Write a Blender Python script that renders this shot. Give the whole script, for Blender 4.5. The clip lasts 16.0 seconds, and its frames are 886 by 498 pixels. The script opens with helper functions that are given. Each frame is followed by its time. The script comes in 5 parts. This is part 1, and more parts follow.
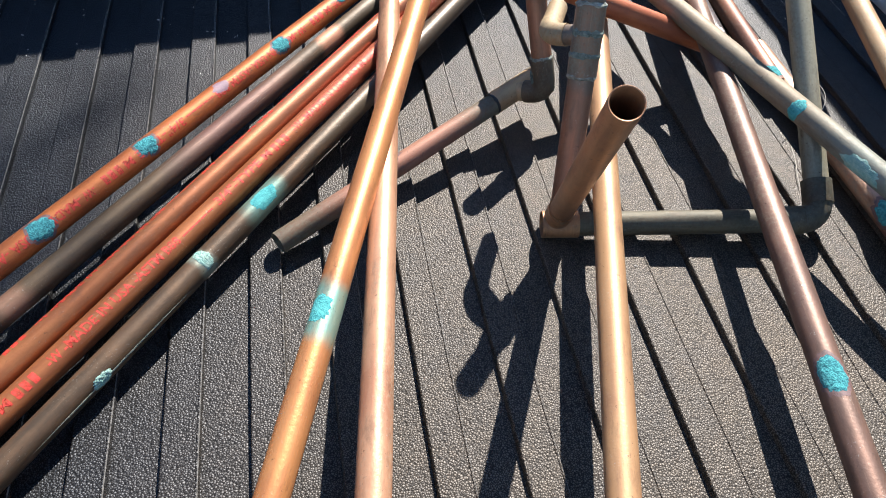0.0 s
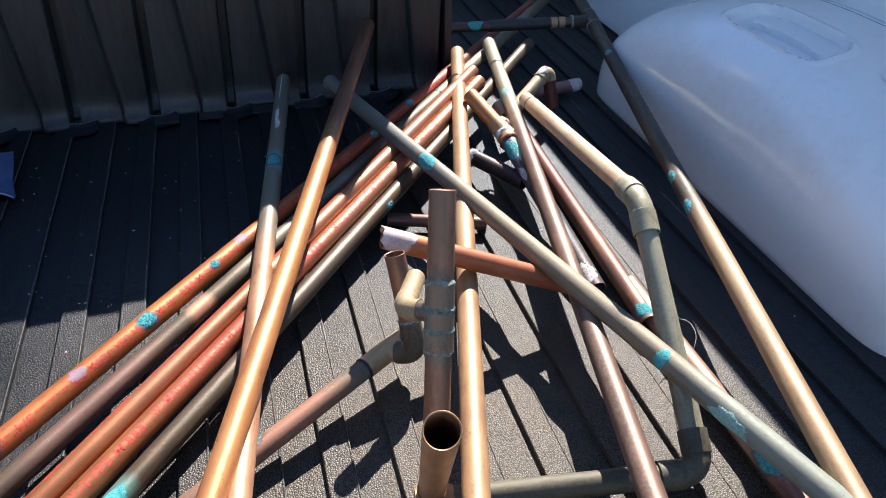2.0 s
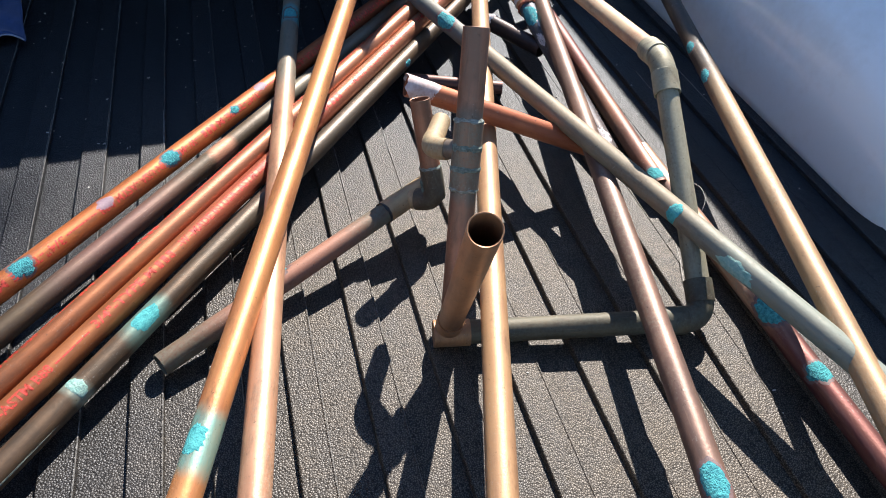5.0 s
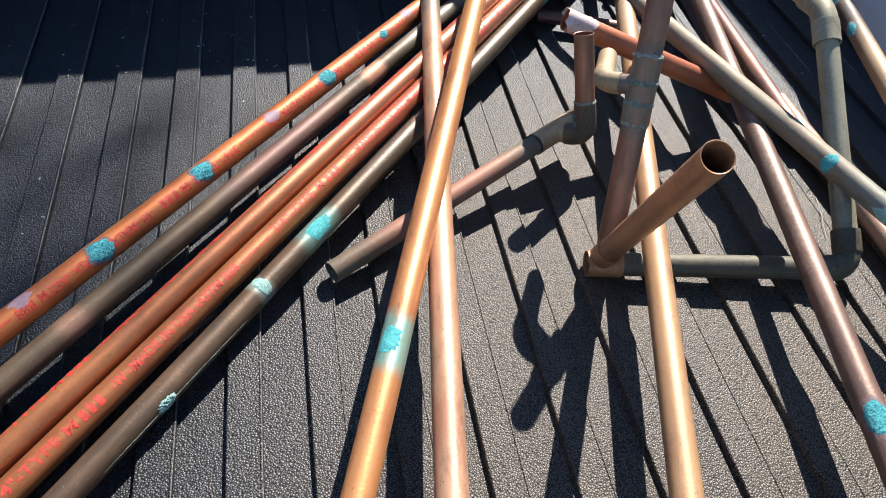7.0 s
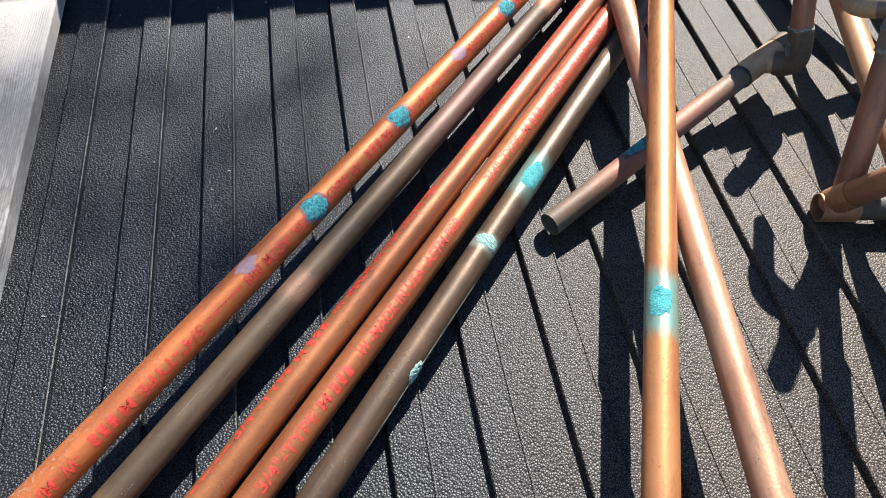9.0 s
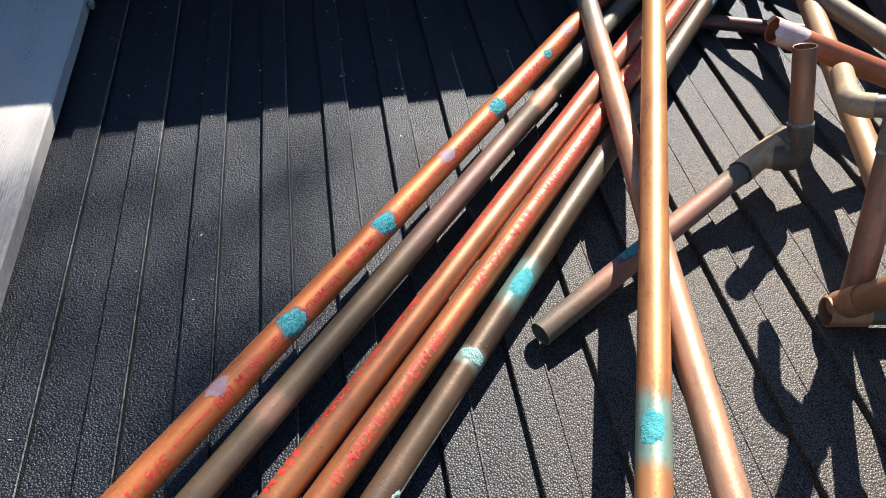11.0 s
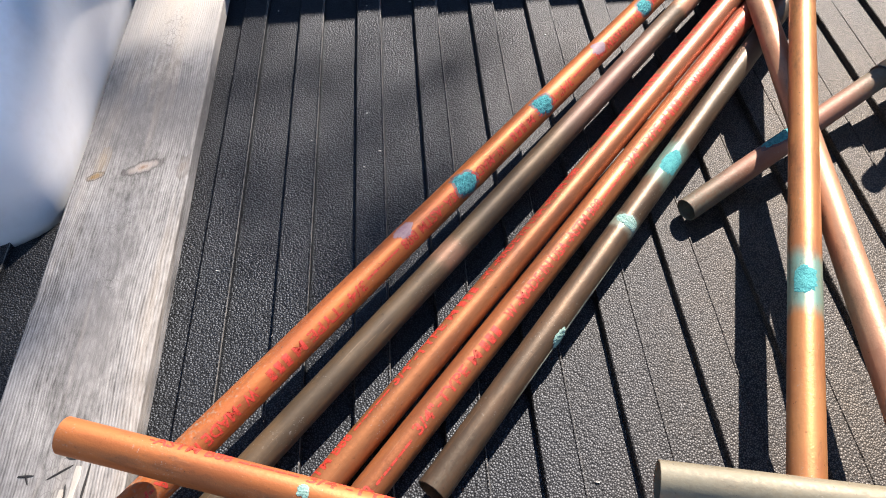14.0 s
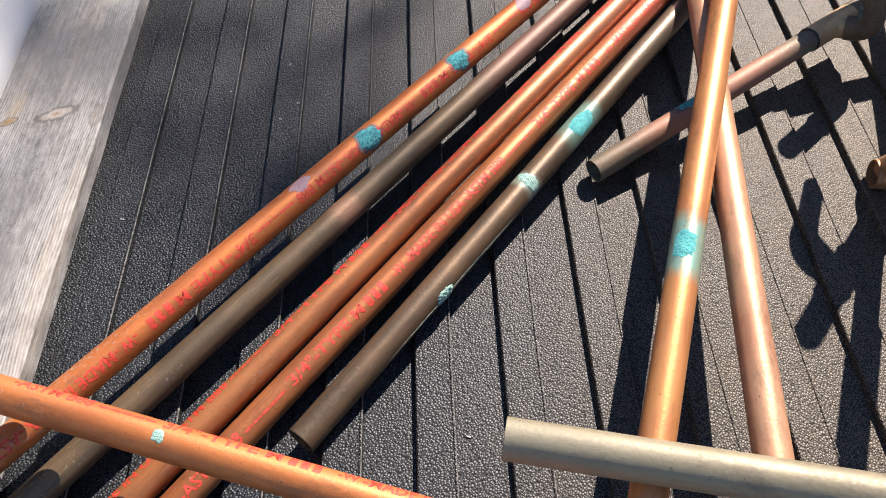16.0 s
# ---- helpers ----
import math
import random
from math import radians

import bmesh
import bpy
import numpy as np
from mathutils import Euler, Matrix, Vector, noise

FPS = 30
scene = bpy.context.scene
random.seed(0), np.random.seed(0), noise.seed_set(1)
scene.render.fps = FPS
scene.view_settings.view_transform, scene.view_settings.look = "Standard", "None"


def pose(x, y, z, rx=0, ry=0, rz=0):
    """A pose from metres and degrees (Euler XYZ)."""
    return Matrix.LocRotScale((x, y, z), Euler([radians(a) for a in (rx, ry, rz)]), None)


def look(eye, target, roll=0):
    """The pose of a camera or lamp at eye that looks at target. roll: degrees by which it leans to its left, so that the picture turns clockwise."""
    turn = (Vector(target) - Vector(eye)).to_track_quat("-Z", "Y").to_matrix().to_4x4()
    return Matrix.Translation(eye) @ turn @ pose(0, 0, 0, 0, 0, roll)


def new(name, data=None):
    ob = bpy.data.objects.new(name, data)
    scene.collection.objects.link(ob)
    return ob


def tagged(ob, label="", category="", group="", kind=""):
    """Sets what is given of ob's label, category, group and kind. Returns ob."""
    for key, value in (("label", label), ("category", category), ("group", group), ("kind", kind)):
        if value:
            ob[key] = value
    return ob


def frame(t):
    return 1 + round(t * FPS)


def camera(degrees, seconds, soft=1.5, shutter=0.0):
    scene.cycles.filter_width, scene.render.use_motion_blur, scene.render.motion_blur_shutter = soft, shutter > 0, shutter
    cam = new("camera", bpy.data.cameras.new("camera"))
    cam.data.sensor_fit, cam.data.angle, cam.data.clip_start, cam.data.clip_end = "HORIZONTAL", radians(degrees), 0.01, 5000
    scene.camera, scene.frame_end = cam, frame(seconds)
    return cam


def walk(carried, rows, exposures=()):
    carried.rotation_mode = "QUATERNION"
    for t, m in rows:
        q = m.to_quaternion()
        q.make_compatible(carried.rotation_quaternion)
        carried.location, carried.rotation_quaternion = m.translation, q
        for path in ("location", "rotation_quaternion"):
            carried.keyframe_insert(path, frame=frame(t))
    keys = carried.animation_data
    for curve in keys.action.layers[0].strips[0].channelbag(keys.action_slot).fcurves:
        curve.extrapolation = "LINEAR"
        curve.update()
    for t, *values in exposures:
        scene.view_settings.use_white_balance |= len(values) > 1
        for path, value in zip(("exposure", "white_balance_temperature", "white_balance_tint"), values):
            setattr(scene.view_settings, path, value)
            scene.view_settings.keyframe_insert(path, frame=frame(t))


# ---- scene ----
cam = camera(59.6, 16.0, soft=1.0)
PATH = [
    (0.0, 0.0076, -0.0057, 0.4721, 41.51, -1.23, -9.75),
    (0.5, 0.0329, 0.0090, 0.4844, 43.68, -0.16, -12.43),
    (1.0, 0.0701, 0.0288, 0.4970, 47.57, 0.08, -14.17),
    (1.5, 0.0793, 0.0360, 0.5069, 51.6, -0.27, -14.93),
    (2.0, 0.0853, 0.0397, 0.5171, 54.99, -0.67, -15.39),
    (2.5, 0.0878, 0.0356, 0.5293, 58.52, -1.11, -15.83),
    (3.0, 0.0911, 0.0396, 0.5280, 59.4, -1.14, -15.95),
    (3.5, 0.0904, 0.0385, 0.5262, 59.42, -1.27, -16.24),
    (4.0, 0.0815, 0.0265, 0.5084, 56.62, -1.3, -16.49),
    (4.5, 0.0596, 0.0103, 0.4917, 51.09, -2.45, -15.83),
    (7.0, -0.0618, -0.0002, 0.4840, 43.57, -4.5, -9.93),
    (7.5, -0.1637, -0.0019, 0.4888, 41.25, -4.7, -9.69),
    (8.0, -0.1968, 0.0053, 0.4726, 38.92, -4.03, -10.4),
    (8.5, -0.2006, 0.0169, 0.4739, 37.92, -2.67, -10.93),
    (9.0, -0.2021, 0.0682, 0.4520, 38.3, -2.39, -9.75),
    (9.5, -0.1883, 0.0871, 0.4524, 39.35, -1.44, -8.94),
    (10.0, -0.1724, 0.0989, 0.4535, 40.51, -0.91, -8.69),
    (12.5, -0.1651, 0.1019, 0.4595, 45.58, -0.07, -9.51),
    (13.0, -0.1891, 0.0741, 0.4539, 43.82, -0.05, -9.02),
    (13.5, -0.2178, 0.0505, 0.4525, 41.32, 0.5, -6.74),
    (14.0, -0.2522, 0.0265, 0.4545, 39.86, 0.64, -3.87),
    (14.5, -0.2745, 0.0059, 0.4512, 36.88, 1.55, 0.46),
    (15.0, -0.2708, 0.0073, 0.4488, 35.71, 1.23, 1.84),
    (15.5, -0.2339, 0.0206, 0.4500, 35.83, 1.15, 0.78),
    (16.0, -0.1699, 0.0215, 0.4566, 36.49, 0.35, -2.08),
]
walk(cam, [(t, pose(x, y, z, rx, ry, rz)) for t, x, y, z, rx, ry, rz in PATH],
     exposures=[(0.0, 1.18, 6500, 10), (1.0, 1.18, 6500, 10), (2.5, 1.36, 6650, 10), (3.5, 1.36, 6850, 10), (4.5, 1.22, 6500, 10), (7.0, 1.17, 6500, 10), (12.5, 1.15, 6600, 10), (14.0, 1.11, 6950, 14), (16.0, 1.13, 7150, 15)])

# ---- light ----
SUN = Vector((0.13, 0.226, 0.229)).normalized()
world = bpy.data.worlds.new("sky")
scene.world = world
world.use_nodes = True
wn = world.node_tree
sky = wn.nodes.new("ShaderNodeTexSky")
sky.sky_type, sky.sun_disc = "NISHITA", False
sky.dust_density, sky.ozone_density = 0.0, 5.0
sky.sun_elevation = math.asin(SUN.z)
sky.sun_rotation = math.atan2(SUN.x, SUN.y)
wn.links.new(sky.outputs[0], wn.nodes["Background"].inputs["Color"])
wn.nodes["Background"].inputs["Strength"].default_value = 0.092
lamp = bpy.data.lights.new("sun", "SUN")
lamp.energy, lamp.angle, lamp.color = 5.0, radians(0.53), (1.0, 0.95, 0.90)
sun = new("sun", lamp)
sun.matrix_world = look(SUN * 10, (0, 0, 0))
scene.view_settings.exposure = 1.15


# ---- materials ----
def nodes_of(name):
    m = bpy.data.materials.new(name)
    m.use_nodes = True
    return m, m.node_tree.nodes, m.node_tree.links


def ramp(n, l, src, stops):
    r = n.new("ShaderNodeValToRGB")
    while len(r.color_ramp.elements) < len(stops):
        r.color_ramp.elements.new(0.5)
    for e, (p, c) in zip(r.color_ramp.elements, stops):
        e.position, e.color = p, (*c, 1) if len(c) == 3 else c
    l.new(src, r.inputs[0])
    return r.outputs[0]


def noise_tex(n, l, vec, scale, detail=4.0, rough=0.55):
    t = n.new("ShaderNodeTexNoise")
    t.inputs["Scale"].default_value, t.inputs["Detail"].default_value, t.inputs["Roughness"].default_value = scale, detail, rough
    l.new(vec, t.inputs["Vector"])
    return t.outputs[0]


def mixed(n, l, fac, a, b):
    m = n.new("ShaderNodeMix")
    m.data_type = "RGBA"
    for v, k in ((fac, 0), (a, 6), (b, 7)):
        if isinstance(v, (int, float)):
            m.inputs[k].default_value = v
        elif isinstance(v, tuple):
            m.inputs[k].default_value = (*v, 1)
        else:
            l.new(v, m.inputs[k])
    return m.outputs[2]


def calc(n, l, op, a, b=0.0, c=0.0, clamp=False):
    m = n.new("ShaderNodeMath")
    m.operation, m.use_clamp = op, clamp
    for k, v in enumerate((a, b, c)):
        if isinstance(v, (int, float)):
            m.inputs[k].default_value = v
        else:
            l.new(v, m.inputs[k])
    return m.outputs[0]


def local_coords(n, l, scale=(1, 1, 1)):
    """Object coordinates, shifted by the object's own random number."""
    tc, oi = n.new("ShaderNodeTexCoord"), n.new("ShaderNodeObjectInfo")
    mp = n.new("ShaderNodeMapping")
    mp.inputs["Scale"].default_value = scale
    off = n.new("ShaderNodeVectorMath")
    off.operation = "SCALE"
    off.inputs[0].default_value = (3.0, 5.0, 7.0)
    l.new(oi.outputs["Random"], off.inputs["Scale"])
    l.new(tc.outputs["Object"], mp.inputs["Vector"])
    l.new(off.outputs[0], mp.inputs["Location"])
    return tc.outputs["Object"], mp.outputs[0]


def bump(n, l, height, strength, distance):
    b = n.new("ShaderNodeBump")
    b.inputs["Strength"].default_value, b.inputs["Distance"].default_value = strength, distance
    l.new(height, b.inputs["Height"])
    return b.outputs[0]


def tube_material(name, base, tarnish, film=(0.26, 0.27, 0.21), t_amount=0.45, f_amount=0.25, metal=0.5, rough=0.40, bands=()):
    """Old copper: bare metal, brown tarnish in long streaks, a dull green-grey film, and stretches along its length
    tinted by stains and painted shade.
    """
    m, n, l = nodes_of(name)
    bs = n["Principled BSDF"]
    obj, long = local_coords(n, l, (1, 1, 0.12))
    _, even = local_coords(n, l)
    a = noise_tex(n, l, long, 120, 5, 0.62)
    b = noise_tex(n, l, even, 22, 5, 0.6)
    c = noise_tex(n, l, even, 420, 3, 0.6)
    d = noise_tex(n, l, long, 28, 3, 0.5)
    streak = ramp(n, l, calc(n, l, "ADD", calc(n, l, "MULTIPLY", a, 0.5), calc(n, l, "MULTIPLY", b, 0.5)), [(0.62 - t_amount * 0.5, (0, 0, 0)), (0.72 - t_amount * 0.35, (1, 1, 1))])
    col = mixed(n, l, streak, base, tarnish)
    dull = ramp(n, l, calc(n, l, "ADD", calc(n, l, "MULTIPLY", d, 0.6), calc(n, l, "MULTIPLY", c, 0.4)), [(0.66 - f_amount * 0.45, (0, 0, 0)), (0.74 - f_amount * 0.2, (1, 1, 1))])
    fa = calc(n, l, "MULTIPLY", dull, 0.75)
    col = mixed(n, l, fa, col, film)
    metalness = calc(n, l, "SUBTRACT", metal, calc(n, l, "MULTIPLY", fa, metal * 0.8), clamp=True)
    sep = n.new("ShaderNodeSeparateXYZ")
    l.new(obj, sep.inputs[0])
    wob = calc(n, l, "MULTIPLY", calc(n, l, "SUBTRACT", b, 0.5), 0.03)
    z = calc(n, l, "ADD", sep.outputs[2], wob)
    for z0, z1, soft, tint, amount in bands:
        up = n.new("ShaderNodeMapRange")
        up.interpolation_type = "SMOOTHSTEP"
        up.inputs[1].default_value, up.inputs[2].default_value = z0 - soft, z0 + soft
        l.new(z, up.inputs[0])
        dn = n.new("ShaderNodeMapRange")
        dn.interpolation_type = "SMOOTHSTEP"
        dn.inputs[1].default_value, dn.inputs[2].default_value = z1 - soft, z1 + soft
        l.new(z, dn.inputs[0])
        k = calc(n, l, "MULTIPLY", calc(n, l, "SUBTRACT", up.outputs[0], dn.outputs[0], clamp=True), calc(n, l, "MULTIPLY", calc(n, l, "ADD", 0.45, a), amount, clamp=True), clamp=True)
        col = mixed(n, l, k, col, tint)
    # small dark pits and pale scratches
    pits = ramp(n, l, noise_tex(n, l, even, 260, 4, 0.7), [(0.29, (1, 1, 1)), (0.36, (0, 0, 0))])
    col = mixed(n, l, calc(n, l, "MULTIPLY", pits, 0.6), col, (0.03, 0.022, 0.016))
    scr = ramp(n, l, noise_tex(n, l, local_coords(n, l, (1, 1, 0.03))[1], 900, 2, 0.5), [(0.66, (0, 0, 0)), (0.72, (1, 1, 1))])
    col = mixed(n, l, calc(n, l, "MULTIPLY", scr, calc(n, l, "MULTIPLY", b, 0.25)), col, (0.60, 0.40, 0.24))
    grime = ramp(n, l, noise_tex(n, l, local_coords(n, l, (1, 1, 0.35))[1], 55, 6, 0.75), [(0.54, (0, 0, 0)), (0.66, (1, 1, 1))])
    col = mixed(n, l, calc(n, l, "MULTIPLY", grime, 0.42), col, (0.085, 0.055, 0.038))
    fleck = ramp(n, l, noise_tex(n, l, even, 620, 3, 0.65), [(0.62, (0, 0, 0)), (0.70, (1, 1, 1))])
    patchy = ramp(n, l, noise_tex(n, l, even, 38, 4, 0.6), [(0.50, (0, 0, 0)), (0.64, (1, 1, 1))])
    col = mixed(n, l, calc(n, l, "MULTIPLY", calc(n, l, "MULTIPLY", fleck, patchy), 0.55), col, (0.46, 0.44, 0.38))
    l.new(col, bs.inputs["Base Color"])
    l.new(metalness, bs.inputs["Metallic"])
    l.new(calc(n, l, "ADD", calc(n, l, "ADD", rough - 0.03, calc(n, l, "MULTIPLY", a, 0.2)), calc(n, l, "MULTIPLY", fa, 0.25)), bs.inputs["Roughness"])
    l.new(bump(n, l, calc(n, l, "ADD", calc(n, l, "MULTIPLY", a, 0.6), c), 0.25, 0.0006), bs.inputs["Normal"])
    return m


def plain_material(name, dark, light, scale, rough, metal=0.0, height=0.001, strength=0.4, fine=300.0, stretch=(1, 1, 1)):
    m, n, l = nodes_of(name)
    bs = n["Principled BSDF"]
    _, v = local_coords(n, l, stretch)
    a, c = noise_tex(n, l, v, scale, 6, 0.6), noise_tex(n, l, v, fine, 4, 0.6)
    f = calc(n, l, "ADD", calc(n, l, "MULTIPLY", a, 0.65), calc(n, l, "MULTIPLY", c, 0.35))
    l.new(ramp(n, l, f, [(0.35, dark), (0.65, light)]), bs.inputs["Base Color"])
    bs.inputs["Metallic"].default_value = metal
    l.new(calc(n, l, "ADD", rough - 0.08, calc(n, l, "MULTIPLY", a, 0.16)), bs.inputs["Roughness"])
    l.new(bump(n, l, calc(n, l, "ADD", a, c), strength, height), bs.inputs["Normal"])
    return m


def rubber_material():
    """Black moulded rubber with a pebbled grain, dusty."""
    m, n, l = nodes_of("pebbled_rubber")
    bs = n["Principled BSDF"]
    geo = n.new("ShaderNodeNewGeometry")
    v = geo.outputs["Position"]
    vo = n.new("ShaderNodeTexVoronoi")
    vo.feature = "DISTANCE_TO_EDGE"
    vo.inputs["Scale"].default_value = 650
    warp = n.new("ShaderNodeVectorMath")
    warp.operation = "MULTIPLY_ADD"
    wn_ = n.new("ShaderNodeTexNoise")
    wn_.inputs["Scale"].default_value = 300
    l.new(v, wn_.inputs["Vector"])
    l.new(wn_.outputs[1], warp.inputs[0])
    warp.inputs[1].default_value = (0.0004, 0.0004, 0.0004)
    l.new(v, warp.inputs[2])
    l.new(warp.outputs[0], vo.inputs["Vector"])
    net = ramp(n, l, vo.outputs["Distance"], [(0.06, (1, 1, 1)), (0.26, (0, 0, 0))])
    cell = n.new("ShaderNodeTexVoronoi")
    cell.inputs["Scale"].default_value = 650
    l.new(warp.outputs[0], cell.inputs["Vector"])
    dome = calc(n, l, "MULTIPLY", cell.outputs["Distance"], -1.0)
    g = noise_tex(n, l, v, 700, 3, 0.6)
    big = noise_tex(n, l, v, 6, 5, 0.6)
    dust = noise_tex(n, l, v, 45, 6, 0.7)
    f = calc(n, l, "ADD", calc(n, l, "MULTIPLY", big, 0.5), calc(n, l, "MULTIPLY", dust, 0.5))
    base = ramp(n, l, f, [(0.36, (0.003, 0.003, 0.0033)), (0.64, (0.010, 0.0098, 0.0098))])
    # tan dust on the right-hand side, its spread also painting the sunlit part brighter
    sx = n.new("ShaderNodeSeparateXYZ")
    l.new(v, sx.inputs[0])
    side = n.new("ShaderNodeMapRange")
    side.interpolation_type = "SMOOTHSTEP"
    side.inputs[1].default_value, side.inputs[2].default_value = -0.30, 0.16
    l.new(sx.outputs[0], side.inputs[0])
    # edge and fore end the dust where bed side and divider shade the mat
    edge = n.new("ShaderNodeMapRange")
    edge.interpolation_type = "SMOOTHSTEP"
    edge.inputs[1].default_value, edge.inputs[2].default_value = 0.58, 0.44
    l.new(sx.outputs[0], edge.inputs[0])
    fore = n.new("ShaderNodeMapRange")
    fore.interpolation_type = "SMOOTHSTEP"
    fore.inputs[1].default_value, fore.inputs[2].default_value = 0.95, 0.50
    l.new(sx.outputs[1], fore.inputs[0])
    spread = calc(n, l, "MULTIPLY", calc(n, l, "MULTIPLY", side.outputs[0], calc(n, l, "MULTIPLY", edge.outputs[0], fore.outputs[0])), ramp(n, l, f, [(0.3, (0.45, 0.45, 0.45)), (0.62, (1, 1, 1))]))
    base = mixed(n, l, calc(n, l, "MULTIPLY", spread, 0.36), base, (0.34, 0.255, 0.17))
    # crevices between pebbles: their shade is painted in, and cut from the gloss below
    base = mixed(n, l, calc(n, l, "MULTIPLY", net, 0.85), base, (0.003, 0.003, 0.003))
    specks = ramp(n, l, noise_tex(n, l, v, 330, 2, 0.5), [(0.745, (0, 0, 0)), (0.77, (1, 1, 1))])
    base = mixed(n, l, calc(n, l, "MULTIPLY", specks, 0.35), base, (0.4, 0.37, 0.33))
    l.new(base, bs.inputs["Base Color"])
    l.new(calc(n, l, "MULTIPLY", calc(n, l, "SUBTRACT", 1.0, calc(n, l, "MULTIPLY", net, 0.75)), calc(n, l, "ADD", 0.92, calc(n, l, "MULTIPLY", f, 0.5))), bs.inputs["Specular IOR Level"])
    # sheen painted by tint: sky's blue on the left, sunny dust on the right
    l.new(mixed(n, l, spread, (0.82, 0.90, 1.0), (1.0, 0.92, 0.82)), bs.inputs["Specular Tint"])
    l.new(calc(n, l, "ADD", 0.47, calc(n, l, "MULTIPLY", f, 0.20)), bs.inputs["Roughness"])
    h = calc(n, l, "ADD", dome, calc(n, l, "MULTIPLY", g, 0.12))
    l.new(bump(n, l, h, 0.9, 0.00058), bs.inputs["Normal"])
    return m


def paint_material():
    m, n, l = nodes_of("white_vehicle_paint")
    bs = n["Principled BSDF"]
    _, v = local_coords(n, l)
    a, c = noise_tex(n, l, v, 5, 6, 0.65), noise_tex(n, l, v, 90, 4, 0.6)
    f = calc(n, l, "ADD", calc(n, l, "MULTIPLY", a, 0.7), calc(n, l, "MULTIPLY", c, 0.3))
    l.new(ramp(n, l, f, [(0.3, (0.76, 0.75, 0.73)), (0.55, (0.86, 0.87, 0.88))]), bs.inputs["Base Color"])
    l.new(calc(n, l, "ADD", 0.2, calc(n, l, "MULTIPLY", f, 0.25)), bs.inputs["Roughness"])
    bs.inputs["Coat Weight"].default_value = 1.0
    bs.inputs["Coat Roughness"].default_value = 0.12
    l.new(bump(n, l, c, 0.06, 0.0008), bs.inputs["Normal"])
    return m


def wood_material():
    """Weathered pale softwood: fine raised growth rings along the board, a grey stretch of stain and painted dapple
    shade, warm streaks.
    """
    m, n, l = nodes_of("weathered_wood")
    bs = n["Principled BSDF"]
    tc = n.new("ShaderNodeTexCoord")
    sep = n.new("ShaderNodeSeparateXYZ")
    l.new(tc.outputs["Object"], sep.inputs[0])

    def stretched(k):
        mp = n.new("ShaderNodeMapping")
        mp.inputs["Scale"].default_value = (1, k, 1)
        l.new(tc.outputs["Object"], mp.inputs["Vector"])
        return mp.outputs[0]
    grain = noise_tex(n, l, stretched(0.03), 420, 6, 0.65)
    fleck = noise_tex(n, l, stretched(0.25), 330, 5, 0.7)
    sway = noise_tex(n, l, stretched(0.35), 16, 3, 0.5)
    blot = noise_tex(n, l, tc.outputs["Object"], 24, 6, 0.65)
    # growth rings: lines about 1.9 mm apart that sway along the board, worn away down its middle
    ph = calc(n, l, "ADD", calc(n, l, "MULTIPLY", sep.outputs[0], 3300.0), calc(n, l, "MULTIPLY", sway, 60.0))
    flank = n.new("ShaderNodeMapRange")
    flank.interpolation_type = "SMOOTHSTEP"
    flank.inputs[1].default_value, flank.inputs[2].default_value = 0.004, 0.024
    l.new(calc(n, l, "ADD", calc(n, l, "ABSOLUTE", calc(n, l, "SUBTRACT", sep.outputs[0], 0.004)), calc(n, l, "MULTIPLY", calc(n, l, "SUBTRACT", blot, 0.5), 0.03)), flank.inputs[0])
    rings = calc(n, l, "MULTIPLY", calc(n, l, "MULTIPLY_ADD", calc(n, l, "SINE", ph), 0.5, 0.5), flank.outputs[0])
    f = calc(n, l, "ADD", calc(n, l, "MULTIPLY", grain, 0.26), calc(n, l, "ADD", calc(n, l, "MULTIPLY", rings, 0.07), calc(n, l, "ADD", calc(n, l, "MULTIPLY", blot, 0.24), calc(n, l, "MULTIPLY", fleck, 0.34))))
    col = ramp(n, l, f, [(0.34, (0.075, 0.072, 0.068)), (0.45, (0.235, 0.228, 0.218)), (0.60, (0.41, 0.40, 0.38))])

    def stain(amount, tint, y_mid, y_half, y_soft, x_half=None):
        nonlocal col
        zone = n.new("ShaderNodeMapRange")
        zone.interpolation_type = "SMOOTHSTEP"
        zone.inputs[1].default_value, zone.inputs[2].default_value = 0.0, y_soft
        far = calc(n, l, "ADD", sep.outputs[1], calc(n, l, "MULTIPLY", calc(n, l, "SUBTRACT", sway, 0.5), 0.09))
        l.new(calc(n, l, "SUBTRACT", y_half, calc(n, l, "ABSOLUTE", calc(n, l, "SUBTRACT", far, y_mid))), zone.inputs[0])
        k = calc(n, l, "MULTIPLY", zone.outputs[0], calc(n, l, "SUBTRACT", 1.35, fleck))
        if x_half:
            mid = n.new("ShaderNodeMapRange")
            mid.interpolation_type = "SMOOTHSTEP"
            mid.inputs[1].default_value, mid.inputs[2].default_value = 0.0, 0.022
            l.new(calc(n, l, "SUBTRACT", x_half, calc(n, l, "ABSOLUTE", calc(n, l, "ADD", sep.outputs[0], calc(n, l, "MULTIPLY", calc(n, l, "SUBTRACT", blot, 0.5), 0.10)))), mid.inputs[0])
            k = calc(n, l, "MULTIPLY", k, mid.outputs[0])
        col = mixed(n, l, calc(n, l, "MULTIPLY", k, amount, clamp=True), col, tint)
    # grey past the knots: stain, with dapple shade painted into it
    stain(0.80, (0.135, 0.13, 0.128), 0.380, 0.085, 0.06)
    stain(0.62, (0.19, 0.183, 0.178), 0.185, 0.10, 0.07, 0.026)
    # lightens the far end of the board
    stain(0.75, (0.60, 0.555, 0.49), 0.680, 0.235, 0.05)
